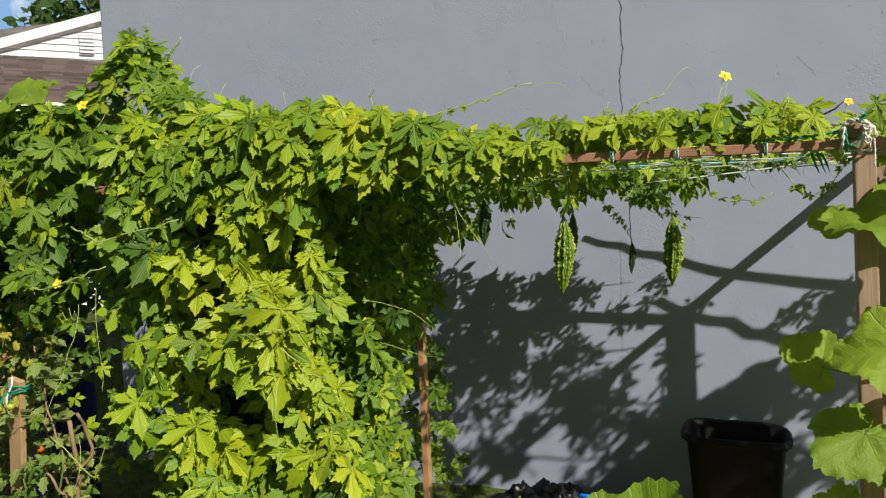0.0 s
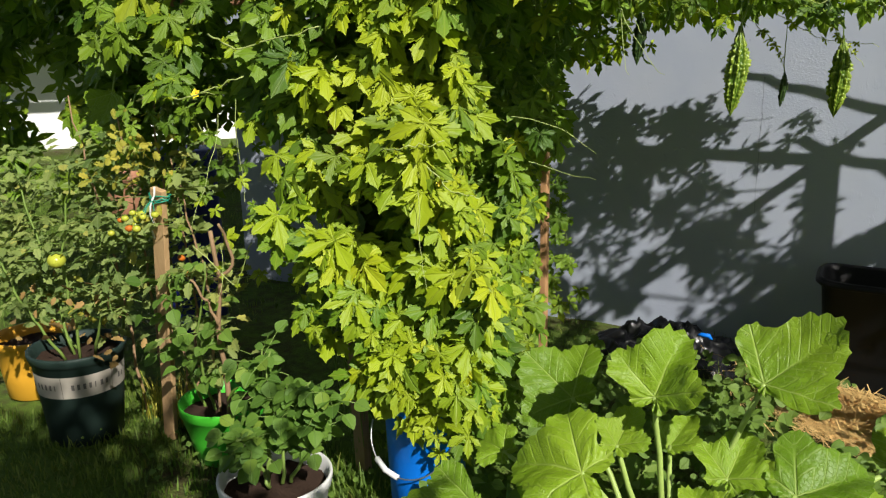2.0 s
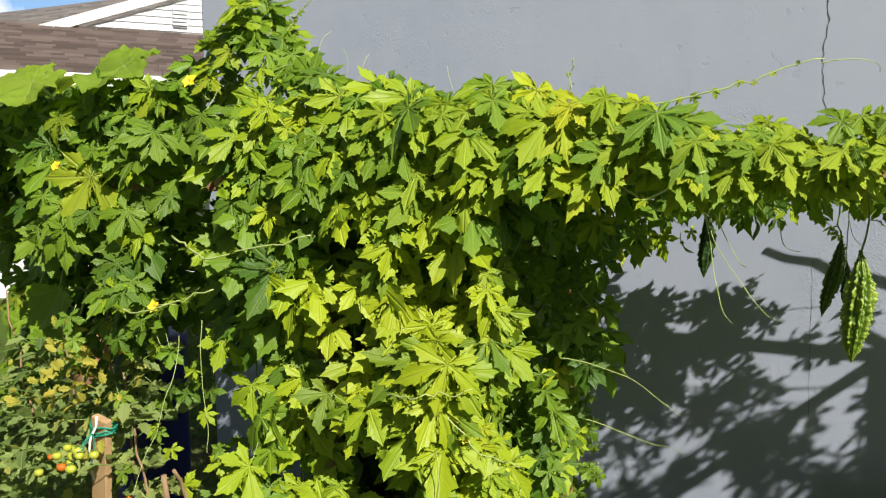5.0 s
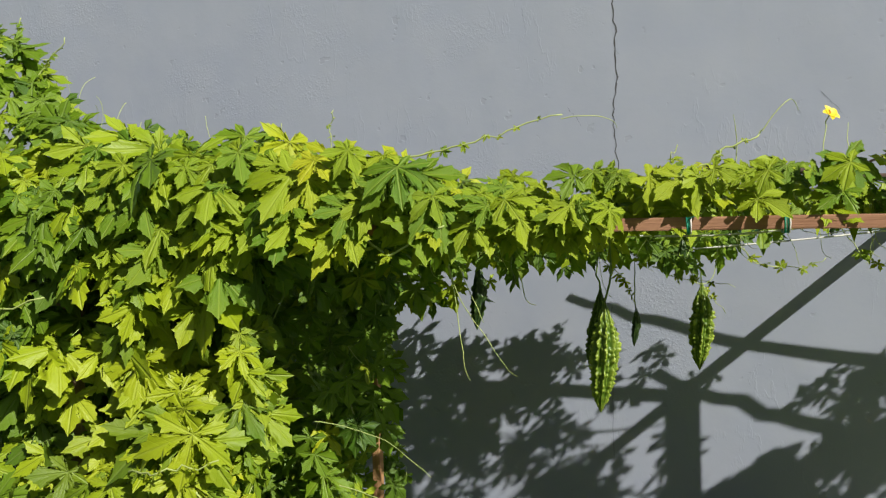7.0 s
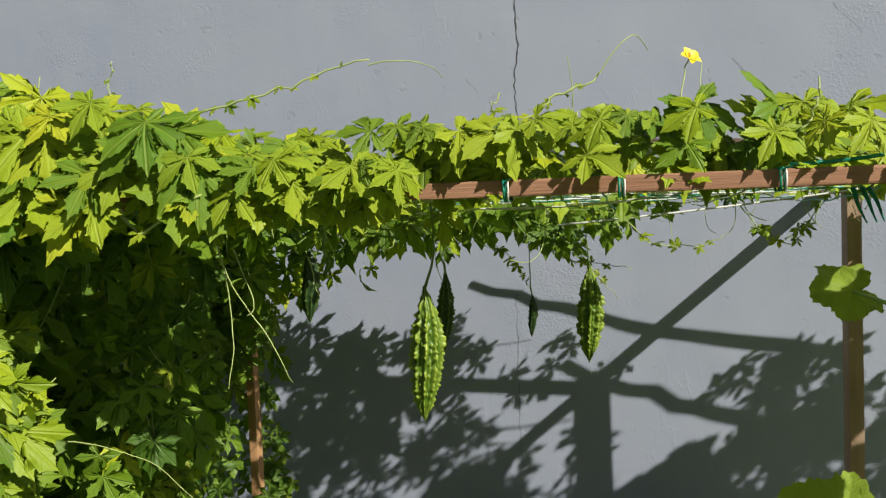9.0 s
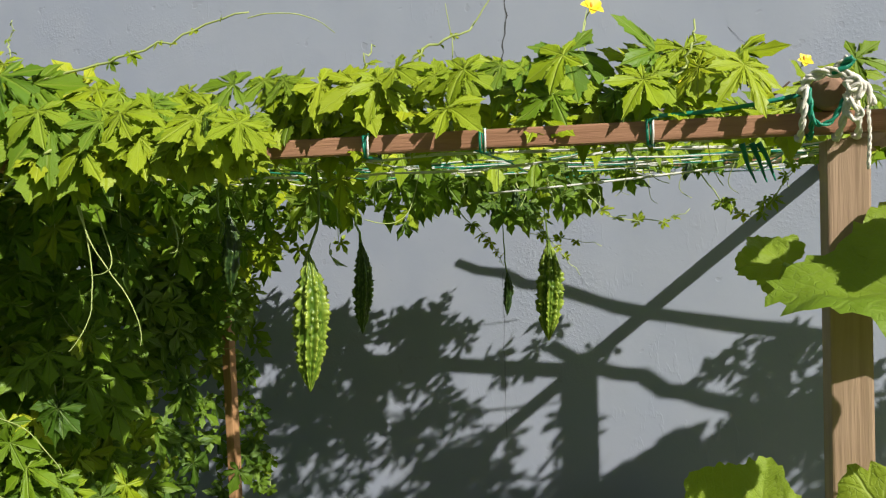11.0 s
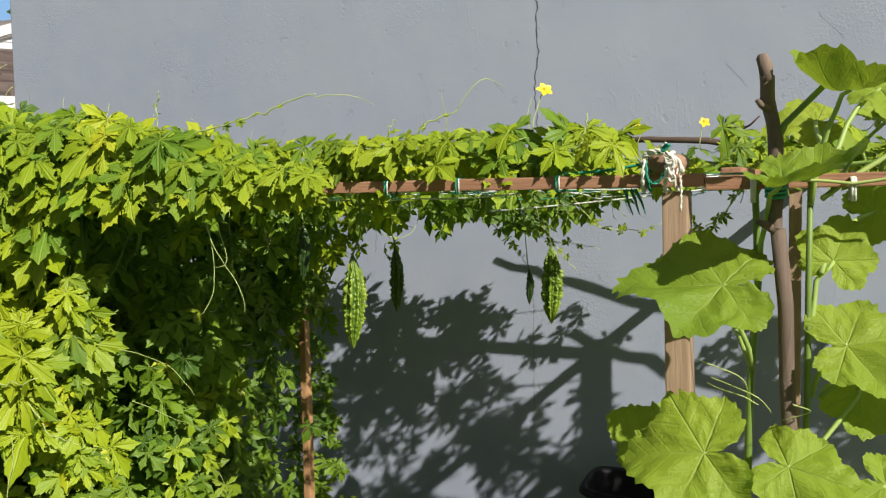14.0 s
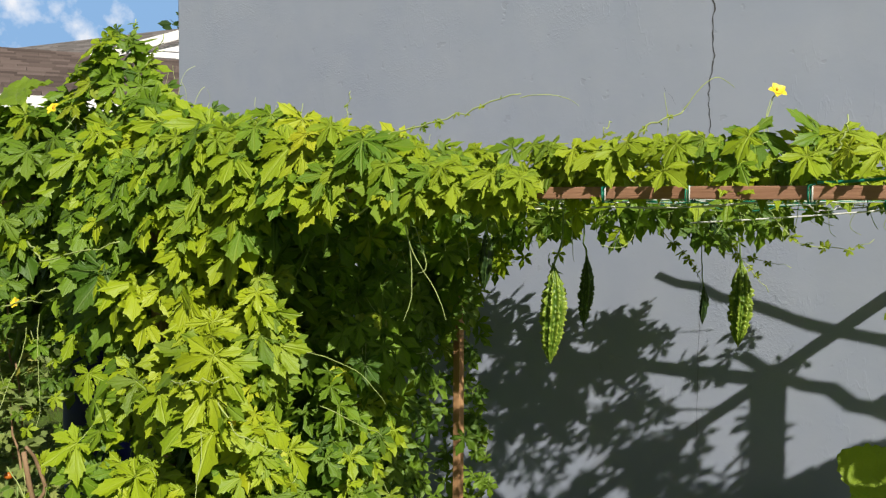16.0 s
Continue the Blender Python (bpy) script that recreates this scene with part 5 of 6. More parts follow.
for a in ((-2.12, 2.50, 0.83), (-2.06, 2.47, 0.78), (-2.12, 2.44, 0.72)):
    tomato(staked, a, 0.015, TOMATO_RED)
tomato_plant("bushy leafy potato plant in the white pot", [
    [(-1.50, 2.20, 0.18), (-1.51, 2.24, 0.40), (-1.53, 2.28, 0.62)], [(-1.44, 2.20, 0.20), (-1.42, 2.22, 0.40), (-1.36, 2.26, 0.56)], [(-1.46, 2.16, 0.20), (-1.48, 2.13, 0.32), (-1.52, 2.10, 0.40)], [(-1.42, 2.22, 0.2), (-1.34, 2.25, 0.38), (-1.29, 2.28, 0.53)], [(-1.52, 2.24, 0.2), (-1.57, 2.28, 0.38), (-1.60, 2.32, 0.60)]], 19, 0.047, POTATO_LEAF, STEM, (-1.46, 2.19, 0.2), "potato plant", POTA, 0.095, 2)
s = Shape()
m = Matrix.Translation((-2.215, 2.47, 0.54)) @ Matrix.Rotation(radians(13), 4, "Y") @ Matrix.Rotation(radians(8), 4, "X")
box(s, (-0.030, -0.012, -0.62), (0.030, 0.012, 0.60), 0.003, m)
stake = solo("plant_stake", s, STAKE_WOOD, "sunlit flat wooden stake holding the tomato plant", "stake", smooth=False)
s = Shape()
for k in range(3):
    c = np.array((-2.09, 2.40, 1.07 + 0.012 * k))
    tube(s, [c + (0.045 * math.cos(a), 0.03 * math.sin(a), rng.normal(0, 0.004)) for a in np.linspace(0, 6.5, 14)], 0.003, 5)
for k in range(3):
    tube(s, tendril((-2.09, 2.36, 1.08), (rng.normal(), -0.5, -0.3), 0.09, 0.5, 8, 0.2), 0.002, 4)
part("raffia_tie", s, GREEN_STRING, stake, "green raffia tie")
s = Shape()
tube(s, bend((-2.075, 2.365, 1.13), (-2.125, 2.385, 0.93), 0, 8, 0.008), 0.004, 5)
part("white_tie", s, WHITE_STRING, stake, "white string")

s = Shape()
for _ in range(46):
    a = (-2.62 + rng.normal(0, 0.14), 2.36 + rng.normal(0, 0.10), rng.uniform(0.42, 0.72))
    lay(s, TOM[rng.integers(6)], aim(a, rng.normal(0, 0.5, 3) + (0, 0, -1), rng.normal(0, 1, 3) + (0.2, -0.6, 0.4), rng.uniform(0.03, 0.06)))
part("dry_leaves", s, DRY_LEAF, bush, "withered yellow-brown leaves", kind="stuff")
pot("clay_pot", "reddish clay pot standing far off on the lawn", (-6.35, 5.80, 0), 0.21, 0.42, TERRACOTTA, 0.7)

s = Shape()
for a, b, r in (((-1.95, 2.50, 0.18), (-1.86, 2.40, 0.98), 0.011), ((-1.86, 2.40, 0.80), (-1.78, 2.36, 1.02), 0.007), ((-1.88, 2.42, 0.62), (-1.97, 2.38, 0.80), 0.006)):
    tube(s, bend(a, b, 0.0, 10, 0.010), np.linspace(r, r * 0.7, 10), 8)
part("bare_stem", s, BROWN_STEM, staked, "thick bare brown stem")
s = Shape()
for cx, cz, n in ((-2.24, 1.26, 60), (-2.62, 0.60, 26), (-2.40, 1.18, 30), (-2.12, 1.20, 18)):
    for _ in range(n):
        a = (cx + rng.normal(0, 0.07), 2.42 + rng.normal(0, 0.06), cz + rng.normal(0, 0.07))
        lay(s, TOM[rng.integers(6)], aim(a, rng.normal(0, 0.7, 3) + (0, 0, -0.5), rng.normal(0, 1, 3) + (0.2, -0.6, 0.4), rng.uniform(0.018, 0.045)))
part("yellowed_leaves", s, YELLOWED_LEAF, staked, "yellowing tomato leaves", kind="stuff")

tomato_plant("leafy tomato plant with broad light-green leaves beside the stake", [
    [(-2.06, 2.58, 0.0), (-2.02, 2.44, 0.50), (-1.90, 2.40, 0.86)], [(-2.10, 2.60, 0.0), (-2.12, 2.42, 0.55), (-2.06, 2.38, 0.80)]], 10, 0.050, POTATO_LEAF, STEM, (-2.08, 2.59, 0.0), "tomato plant", POTA, 0.13, 2)

# ---- fruit, flowers and shoots of the vine ----
def bitter_melon(name, label, top, tip, r, mat, warts=9, hook=None, seed=1):
    """A spindle-shaped gourd with ridges of warts, hanging on a thin stalk."""
    g = np.random.default_rng(seed)
    top, tip = np.array(top, float), np.array(tip, float)
    L = np.linalg.norm(top - tip)
    t = thing(name, label, "gourd", tuple(top), "bitter melons on the vine")
    sides, rows = (80, 130) if L > 0.22 else (44, 64)
    V, U = [], []
    n = int((860 if L > 0.22 else 420) * L / 0.25)
    ku, ks = g.uniform(0, 1, n), g.uniform(0.6, 1.35, n)
    lane = g.integers(0, 2 * warts, n) / (2 * warts)
    kv = lane + g.normal(0, 0.010, n)
    ks *= np.where(np.round(lane * 2 * warts) % 2 == 0, 1.0, 0.62)
    wide = np.where(g.random(n) < 0.3, 1.5, 1.0)
    for j in range(rows + 1):
        u = j / rows
        body = np.interp(u, (0, 0.05, 0.13, 0.25, 0.42, 0.60, 0.76, 0.88, 0.95, 1.0), (0.12, 0.20, 0.48, 0.80, 1.0, 0.98, 0.80, 0.48, 0.20, 0.02))
        c = top + (tip - top) * u + np.array((0.004 * math.sin(5 * u), 0, 0))
        for i in range(sides):
            v = i / sides
            dv = np.abs(kv - v)
            dv = np.minimum(dv, 1 - dv)
            d2 = (dv * 2 * math.pi * r) ** 2 + ((ku - u) * L / (1.7 * wide)) ** 2
            k = float((ks * np.exp(-d2 / (0.088 * r) ** 2)).max())
            ridge = (0.5 + 0.5 * math.cos(2 * math.pi * v * warts)) ** 1.6
            h = min(1.4, 1.05 * k + 0.25 * ridge)
            rad = r * body * (0.66 + 0.15 * ridge + 0.30 * k ** 1.2)
            a = 2 * math.pi * v
            V.append(c + np.array((rad * math.cos(a), rad * math.sin(a), 0)))
            U.append((min(1.0, 0.08 + h * 0.70), u))
    f = [(j * sides + i, (j + 1) * sides + i, (j + 1) * sides + (i + 1) % sides, j * sides + (i + 1) % sides) for j in range(rows) for i in range(sides)]
    s = Shape().add(V, f, U)
    part("fruit", s, mat, t)
    s = Shape()
    hook = np.array(hook if hook is not None else top + (0.01, 0.02, 0.14))
    tube(s, bend(top - (0, 0, 0.006), hook, 0.0, 8, 0.003), np.linspace(0.0026, 0.0016, 8), 6)
    part("stalk", s, STEM, t)
    return t


bitter_melon("bitter_melon", "long pale-green warty bitter melon hanging on a stalk", (-0.156, 2.630, 1.637), (-0.163, 2.644, 1.403), 0.029, MELON, 9, None, 1)
bitter_melon("bitter_melon", "plump green warty bitter melon half in shade", (0.047, 3.645, 1.600), (0.042, 3.675, 1.315), 0.036, MELON, 8, (0.05, 3.6, 1.77), 2)
bitter_melon("bitter_melon", "dark green spiky young bitter melon with a dried tip", (-0.195, 2.93, 1.640), (-0.232, 3.02, 1.435), 0.020, DARK_MELON, 7, (-0.20, 2.92, 1.77), 3)
bitter_melon("bitter_melon", "dark shaded bitter melon hanging under the leaves", (-0.505, 2.95, 1.700), (-0.507, 2.955, 1.528), 0.022, DARK_MELON, 7, (-0.50, 2.95, 1.79), 4)
bitter_melon("bitter_melon", "small withered dark bitter melon against the wall", (-0.190, 4.145, 1.470), (-0.196, 4.18, 1.310), 0.018, DARK_MELON, 7, (-0.18, 4.05, 1.72), 5)
bitter_melon("bitter_melon", "tiny pale young bitter melon", (-0.805, 2.61, 1.705), (-0.813, 2.62, 1.630), 0.008, MELON, 6, (-0.795, 2.60, 1.80), 6)
bitter_melon("bitter_melon", "tiny young bitter melon among tendrils", (-0.36, 2.70, 1.690), (-0.362, 2.70, 1.645), 0.006, MELON, 6, (-0.35, 2.70, 1.78), 7)
bitter_melon("bitter_melon", "small dark bitter melon tucked under the net", (-0.01, 3.50, 1.745), (-0.015, 3.51, 1.66), 0.014, DARK_MELON, 7, (-0.01, 3.5, 1.78), 8)
bitter_melon("bitter_melon", "small dark bitter melon under the rail", (0.415, 3.55, 1.800), (0.413, 3.55, 1.745), 0.011, DARK_MELON, 7, (0.41, 3.55, 1.82), 9)

def flower(at, face, size, foot):
    t = thing("vine_flower", "yellow five-petalled vine flower on a thin stalk", "flower", tuple(foot), "yellow vine flowers")
    face = unit(*face)
    side = np.cross(face, (0.2, 0.3, 1.0))
    side /= np.linalg.norm(side)
    up = np.cross(face, side)
    petal = oval_leaf(500, 0.85, 0.06, 6)
    for k in range(5):
        a = 2 * math.pi * k / 5 + 0.3
        d = side * math.cos(a) + up * math.sin(a)
        s = Shape()
        lay(s, petal, aim(np.array(at), d + face * 0.55, face - d * 0.4, size * rng.uniform(0.9, 1.1)))
        part("petal", s, FLOWER, t)
    s = Shape()
    lathe(s, [(0.0, 0.0), (size * 0.16, 0.004), (size * 0.14, 0.008), (0.0, 0.010)], 10, at)
    part("centre", s, YELLOW_POT, t)
    s = Shape()
    tube(s, bend(foot, at, -0.01, 7, 0.003), 0.0012, 5)
    part("stalk", s, PALE_STEM, t)


flower((0.287, 2.76, 2.006), (0.5, -0.7, 0.6), 0.020, (0.265, 2.72, 1.90))
flower((0.617, 2.98, 1.932), (0.3, -0.8, 0.5), 0.015, (0.61, 2.97, 1.87))
flower((0.396, 3.366, 1.955), (0.2, -0.8, 0.6), 0.022, (0.39, 3.35, 1.88))
flower((-1.767, 2.46, 2.058), (0.2, -0.8, 0.5), 0.024, (-1.75, 2.52, 2.00))
flower((-1.835, 2.37, 1.458), (0.1, -0.9, 0.4), 0.020, (-1.82, 2.46, 1.45))
flower((-2.287, 2.44, 1.842), (0.1, -0.9, 0.4), 0.020, (-2.27, 2.52, 1.84))
flower((-0.93, 2.40, 1.21), (0.3, -0.8, 0.4), 0.012, (-0.92, 2.46, 1.20))

# long shoots and tendrils
runners, fine_runs = Shape(), Shape()


def shoot(points, r=0.0026, leaves=4, size=0.035):
    p = np.asarray(points, float)
    u, k = np.linspace(0, 1, 18), np.linspace(0, 1, len(p))
    q = np.column_stack([np.interp(u, k, p[:, i]) for i in range(3)]) + rng.normal(0, 0.003, (18, 3))
    tube(runners, q, np.linspace(r, r * 0.55, 18), 6)
    for j in range(leaves):
        i = 5 + int(j * 12 / max(1, leaves))
        singles.append((rng.integers(len(FINE)), aim(q[i], rng.normal(0, 0.8, 3) + (0, -0.2, -0.1), np.array((0, -0.7, 0.7)) + rng.normal(0, 0.4, 3), size * 0.68 * (1.15 - 0.7 * i / 18) * rng.uniform(0.8, 1.2))))
    return q


shoot([(-0.62, 2.56, 1.93), (-0.42, 2.58, 1.965), (-0.233, 2.608, 2.023)], 0.0024, 7, 0.034)
shoot([(-0.77, 2.66, 1.98), (-0.772, 2.665, 2.03), (-0.770, 2.67, 2.068)], 0.0015, 3, 0.020)
shoot([(-0.02, 2.56, 1.87), (0.07, 2.57, 1.925), (0.145, 2.585, 1.962)], 0.0026, 4, 0.026)
shoot([(0.40, 2.52, 1.84), (0.435, 2.52, 1.87), (0.442, 2.52, 1.925)], 0.0022, 3, 0.016)
shoot([(-0.08, 2.56, 1.86), (-0.03, 2.57, 1.90), (0.0, 2.575, 1.945)], 0.002, 2, 0.040)
shoot([(-1.72, 2.70, 2.10), (-1.70, 2.70, 2.25), (-1.68, 2.70, 2.37)], 0.003, 12, 0.055)
shoot([(-1.62, 2.68, 2.12), (-1.60, 2.68, 2.22), (-1.52, 2.68, 2.30)], 0.0025, 6, 0.040)
shoot([(-2.10, 2.40, 1.46), (-1.85, 2.33, 1.44), (-1.62, 2.36, 1.52)], 0.0035, 8, 0.035)
shoot([(-1.75, 2.36, 1.65), (-1.58, 2.30, 1.60), (-1.30, 2.34, 1.66)], 0.0032, 4, 0.040)
shoot([(-1.95, 2.40, 0.92), (-1.72, 2.36, 0.80), (-1.62, 2.34, 0.98)], 0.0022, 8, 0.030)
shoot([(-1.15, 2.36, 1.30), (-1.0, 2.30, 1.32), (-0.88, 2.34, 1.34)], 0.0025, 6, 0.034)
shoot([(-0.98, 2.38, 1.28), (-0.88, 2.36, 1.20), (-0.78, 2.36, 1.18)], 0.0022, 5, 0.030)
shoot([(-0.62, 2.45, 1.80), (-0.54, 2.40, 1.74), (-0.42, 2.38, 1.80)], 0.003, 3, 0.050)
# thin woody sprays below the net
for pts in ([(0.12, 3.6, 1.78), (0.20, 3.65, 1.66), (0.34, 3.70, 1.64), (0.42, 3.7, 1.67)], [(0.42, 3.6, 1.80), (0.50, 3.6, 1.68), (0.58, 3.6, 1.645), (0.66, 3.6, 1.76)],
            [(-0.36, 3.98, 1.72), (-0.22, 4.05, 1.58), (-0.19, 4.12, 1.48)], [(-0.05, 3.7, 1.76), (0.02, 3.7, 1.62), (0.12, 3.72, 1.50)], [(-0.30, 3.9, 1.75), (-0.05, 3.95, 1.60), (0.16, 3.9, 1.57)], [(0.56, 3.6, 1.66), (0.62, 3.62, 1.70), (0.68, 3.6, 1.82)]):
    shoot(pts, 0.002, 5, 0.056)
for _ in range(46):
    x, y = rng.uniform(-0.9, 0.6), rng.uniform(2.55, 3.9)
    tube(fine_runs, tendril((x, y, 1.78 + rng.uniform(-0.03, 0.02)), (rng.normal(0, 0.5), rng.normal(0, 0.3), -1), rng.uniform(0.05, 0.16), rng.uniform(0.2, 2.5), 16, 0.05), 0.0007, 4, False)
for _ in range(26):
    x, y = rng.uniform(-1.9, 0.6), rng.uniform(2.5, 3.2)
    tube(fine_runs, tendril((x, y, top_line(x) - 0.07), (rng.normal(0, 0.5), rng.normal(0, 0.3), 1), rng.uniform(0.06, 0.14), rng.uniform(0.1, 1.2), 14, -0.02), 0.0008, 4, False)
for a, w, ln, c in (((-0.72, 2.44, 1.405), (1, 0.05, 0.12), 0.28, 0.12), ((-0.66, 2.42, 1.285), (1, 0.1, -0.1), 0.22, 0.1), ((-0.425, 2.43, 1.72), (0.22, 0, -1), 0.28, 0.30), ((-0.43, 2.44, 1.72), (0.28, 0.05, -1), 0.27, 0.42), ((-0.41, 2.45, 1.715), (0.5, 0, -1), 0.18, 0.9), ((-0.30, 2.48, 1.70), (0.3, 0.1, -1), 0.12, 2.6),
                    ((0.145, 2.585, 1.962), (0.6, 0.1, 0.9), 0.16, -1.2), ((-0.235, 2.61, 2.01), (0.9, 0.1, 0.25), 0.17, -0.6), ((-1.70, 2.32, 1.40), (0.05, -0.05, -1), 0.40, 0.1), ((-1.60, 2.30, 1.45), (-0.05, 0, -1), 0.33, 0.1),
                    ((-0.96, 2.32, 1.20), (0.2, 0, -1), 0.30, 0.1), ((-1.76, 2.34, 0.95), (0.1, 0, -1), 0.25, 0.8), ((0.10, 2.62, 1.90), (0.05, 0, 1), 0.10, 0.0), ((0.30, 2.6, 1.90), (-0.05, 0, 1), 0.08, 0.0)):
    tube(fine_runs, tendril(a, w, ln, c, 22, 0.012), np.linspace(0.0012, 0.0006, 23), 5, False)
part("runner_growth", runners, PALE_STEM, vine, "pale green climbing shoots", kind="stuff")
part("tendril_growth", fine_runs, PALE_STEM, vine, "thin curling tendrils", kind="stuff")
stems = Shape()
for _ in range(22):
    x, z = rng.uniform(-1.50, -1.18), rng.uniform(0.2, 0.8)
    tube(stems, bend((x, 2.66, z * 0.3), (x + rng.normal(0, 0.15), 2.66, rng.uniform(1.2, 1.9)), 0, 12, 0.03), 0.0022, 5, False)
for _ in range(22):
    y = rng.uniform(2.9, 4.1)
    tube(stems, bend((rng.uniform(-1.6, -0.5), y, 1.825), (rng.uniform(-0.4, 0.5), y + rng.normal(0, 0.2), 1.825), 0.015, 10, 0.006), 0.0017, 5, False)
part("stem_growth", stems, STEM, vine, "thin twining main stems", kind="stuff")
for k, pose_ in singles[:300]:
    part("leaf", leaf_meshes[k], VINE_LEAF, vine, at=matrix_of(pose_))

# ---- net of twine under the vine, rail ties, log, rope ----
net = thing("twine_net", "sagging net of white and green twine tied across the trellis", "net", (-0.3, 3.3, 1.78))
for i in range(15):
    y = 2.62 + 0.095 * i
    s = Shape()
    a, b = (-1.40, y + rng.normal(0, 0.03), 1.79), (0.72 + 0.05 * i / 4, max(2.60, y + rng.normal(0, 0.10)), 1.80)
    p = bend(a, b, rng.uniform(0.008, 0.035), 26, 0.004)
    tube(s, p, 0.0016, 5)
    g2 = Shape()
    ph = rng.uniform(0, 6)
    tube(g2, p + np.column_stack([np.zeros(26), 0.0026 * np.cos(np.arange(26) * 1.7 + ph), 0.0026 * np.sin(np.arange(26) * 1.7 + ph)]), 0.0015, 5)
    part("white_strand", s, WHITE_STRING, net)
    part("green_strand", g2, GREEN_STRING if i % 3 else WHITE_STRING, net)
for i in range(9):
    x = -1.15 + 0.215 * i
    s = Shape()
    tube(s, bend((x, 2.54, 1.785), (x + rng.normal(0, 0.03), 4.05, 1.80), 0.03, 18, 0.004), 0.0015, 5)
    part("cross_strand", s, WHITE_STRING if i % 2 else GREEN_STRING, net)
s = Shape()
tube(s, bend((0.02, 3.12, 1.725), (0.66, 3.22, 1.782), 0.004, 12), 0.0024, 6)
part("white_cord", s, WHITE_STRING, net, "taut white cord")


def rail_tie(x, mat, name, label):
    """Two turns of flat raffia pulled tight round the rail, a little askew."""
    s = Shape()
    y0, y1, z0, z1 = 2.4915, 2.541, RAIL_Z - 0.0145, RAIL_Z + 0.0150
    for k in range(2):
        o, lean = 0.0042 * k, rng.normal(0, 0.002)
        loop = [(x + o, y0, z1), (x + o + lean * 0.5, y0 - 0.002, RAIL_Z), (x + o + lean, y0, z0), (x + o + lean, y1, z0), (x + o, y1, z1), (x + o, y0, z1)]
        tube(s, loop, 0.0019, 5)
    return solo(name, s, mat, label, "string", group="ties on the rail")


for x, low in ((0.386, True), (0.174, False), (0.008, True), (-0.235, False)):
    t = rail_tie(x, GREEN_STRING, "rail_tie", "green and white raffia tie wound round the front rail")
    s = Shape()
    tube(s, [(x + 0.0072, 2.4895, RAIL_Z + 0.0155), (x + 0.0078, 2.4875, RAIL_Z), (x + 0.0070, 2.4895, RAIL_Z - 0.015)], 0.0016, 5)
    part("white_turn", s, WHITE_STRING, t)
    if low:
        s = Shape()
        tube(s, tendril((x + 0.004, 2.4890, RAIL_Z + 0.012), (0.5, -0.3, 0.6), 0.016, 0.4, 6, 0.2), np.linspace(0.0018, 0.0008, 7), 4)
        part("loose_end", s, GREEN_STRING, t)
rail_x = Shape()
tube(rail_x, bend((0.40, 2.50, RAIL_Z + 0.020), (0.56, 2.49, RAIL_Z + 0.034), 0.004, 8), 0.0028, 5)
solo("loose_string", rail_x, GREEN_STRING, "green raffia strand running along the rail to the knot", "string")
for dx in (0.0, 0.012, 0.02):
    s = Shape()
    tube(s, tendril((0.50 + dx, 2.60, 1.775), (0.3 + dx * 10, 0.1, -0.8), 0.055, 0.1, 8, 0.05), np.linspace(0.004, 0.001, 9), 4)
    solo("loose_string", s, GREEN_STRING, "frayed green raffia end hanging below the rail", "string", group="raffia ends")

log = thing("log", "short brown log end lying on the rail above the post", "log", (0.58, 2.5, RAIL_Z))
s = Shape()
lp = bend((0.586, 2.476, 1.8215), (0.612, 2.575, 1.8215), 0.0, 14, 0.0005)
tube(s, lp, np.linspace(0.0195, 0.019, 14), 14, True, 0.05)
part("bark", s, LOG_END, log)
s = Shape()
way = lp[1] - lp[0]
way /= np.linalg.norm(way)
tube(s, [lp[0] - way * 0.003, lp[0] - way * 0.001], [0.0150, 0.0192], 18, True, 0.03)
part("sawn_end", s, LOG_END, log, "reddish sawn end")

rope = thing("rope_knot", "off-white cotton rope knotted round log, rail and post", "rope", (0.60, 2.5, 1.80))


def twisted(points, r, mat, name, label=""):
    """A cord of two strands laid round each other."""
    p = np.asarray(points, float) - (0.602, 2.503, 1.832)
    p = np.array((0.588, 2.488, 1.817)) + p * np.column_stack([np.full(len(p), 0.60), np.full(len(p), 0.66), np.where(p[:, 2] > 0, 0.52, 0.72)])
    r = r * 0.74
    n = 6 * len(p)
    u, k = np.linspace(0, 1, n), np.linspace(0, 1, len(p))
    q = np.column_stack([np.interp(u, k, p[:, i]) for i in range(3)])
    for _ in range(3):
        q[1:-1] = (q[:-2] + q[1:-1] * 2 + q[2:]) / 4
    t = np.gradient(q, axis=0)
    t /= np.linalg.norm(t, axis=1)[:, None] + 1e-9
    a = np.cross(t, (0.31, 0.2, 0.9))
    a /= np.linalg.norm(a, axis=1)[:, None] + 1e-9
    b = np.cross(t, a)
    ph = np.cumsum(np.r_[0, np.linalg.norm(np.diff(q, axis=0), axis=1)]) / r * 0.75
    s = Shape()
    for o in (0, math.pi):
        tube(s, q + r * 0.55 * (np.cos(ph + o)[:, None] * a + np.sin(ph + o)[:, None] * b), r * 0.62, 6)
    return part(name, s, mat, rope, label)


def hoop(x, lean, top, low, r, mat, name):
    p = [(x + lean * math.sin(a), 2.503 - 0.046 * math.cos(a), (top + low) / 2 + (top - low) / 2 * math.sin(a)) for a in np.linspace(-1.6, 4.7, 14)]
    twisted(p, r, mat, name)


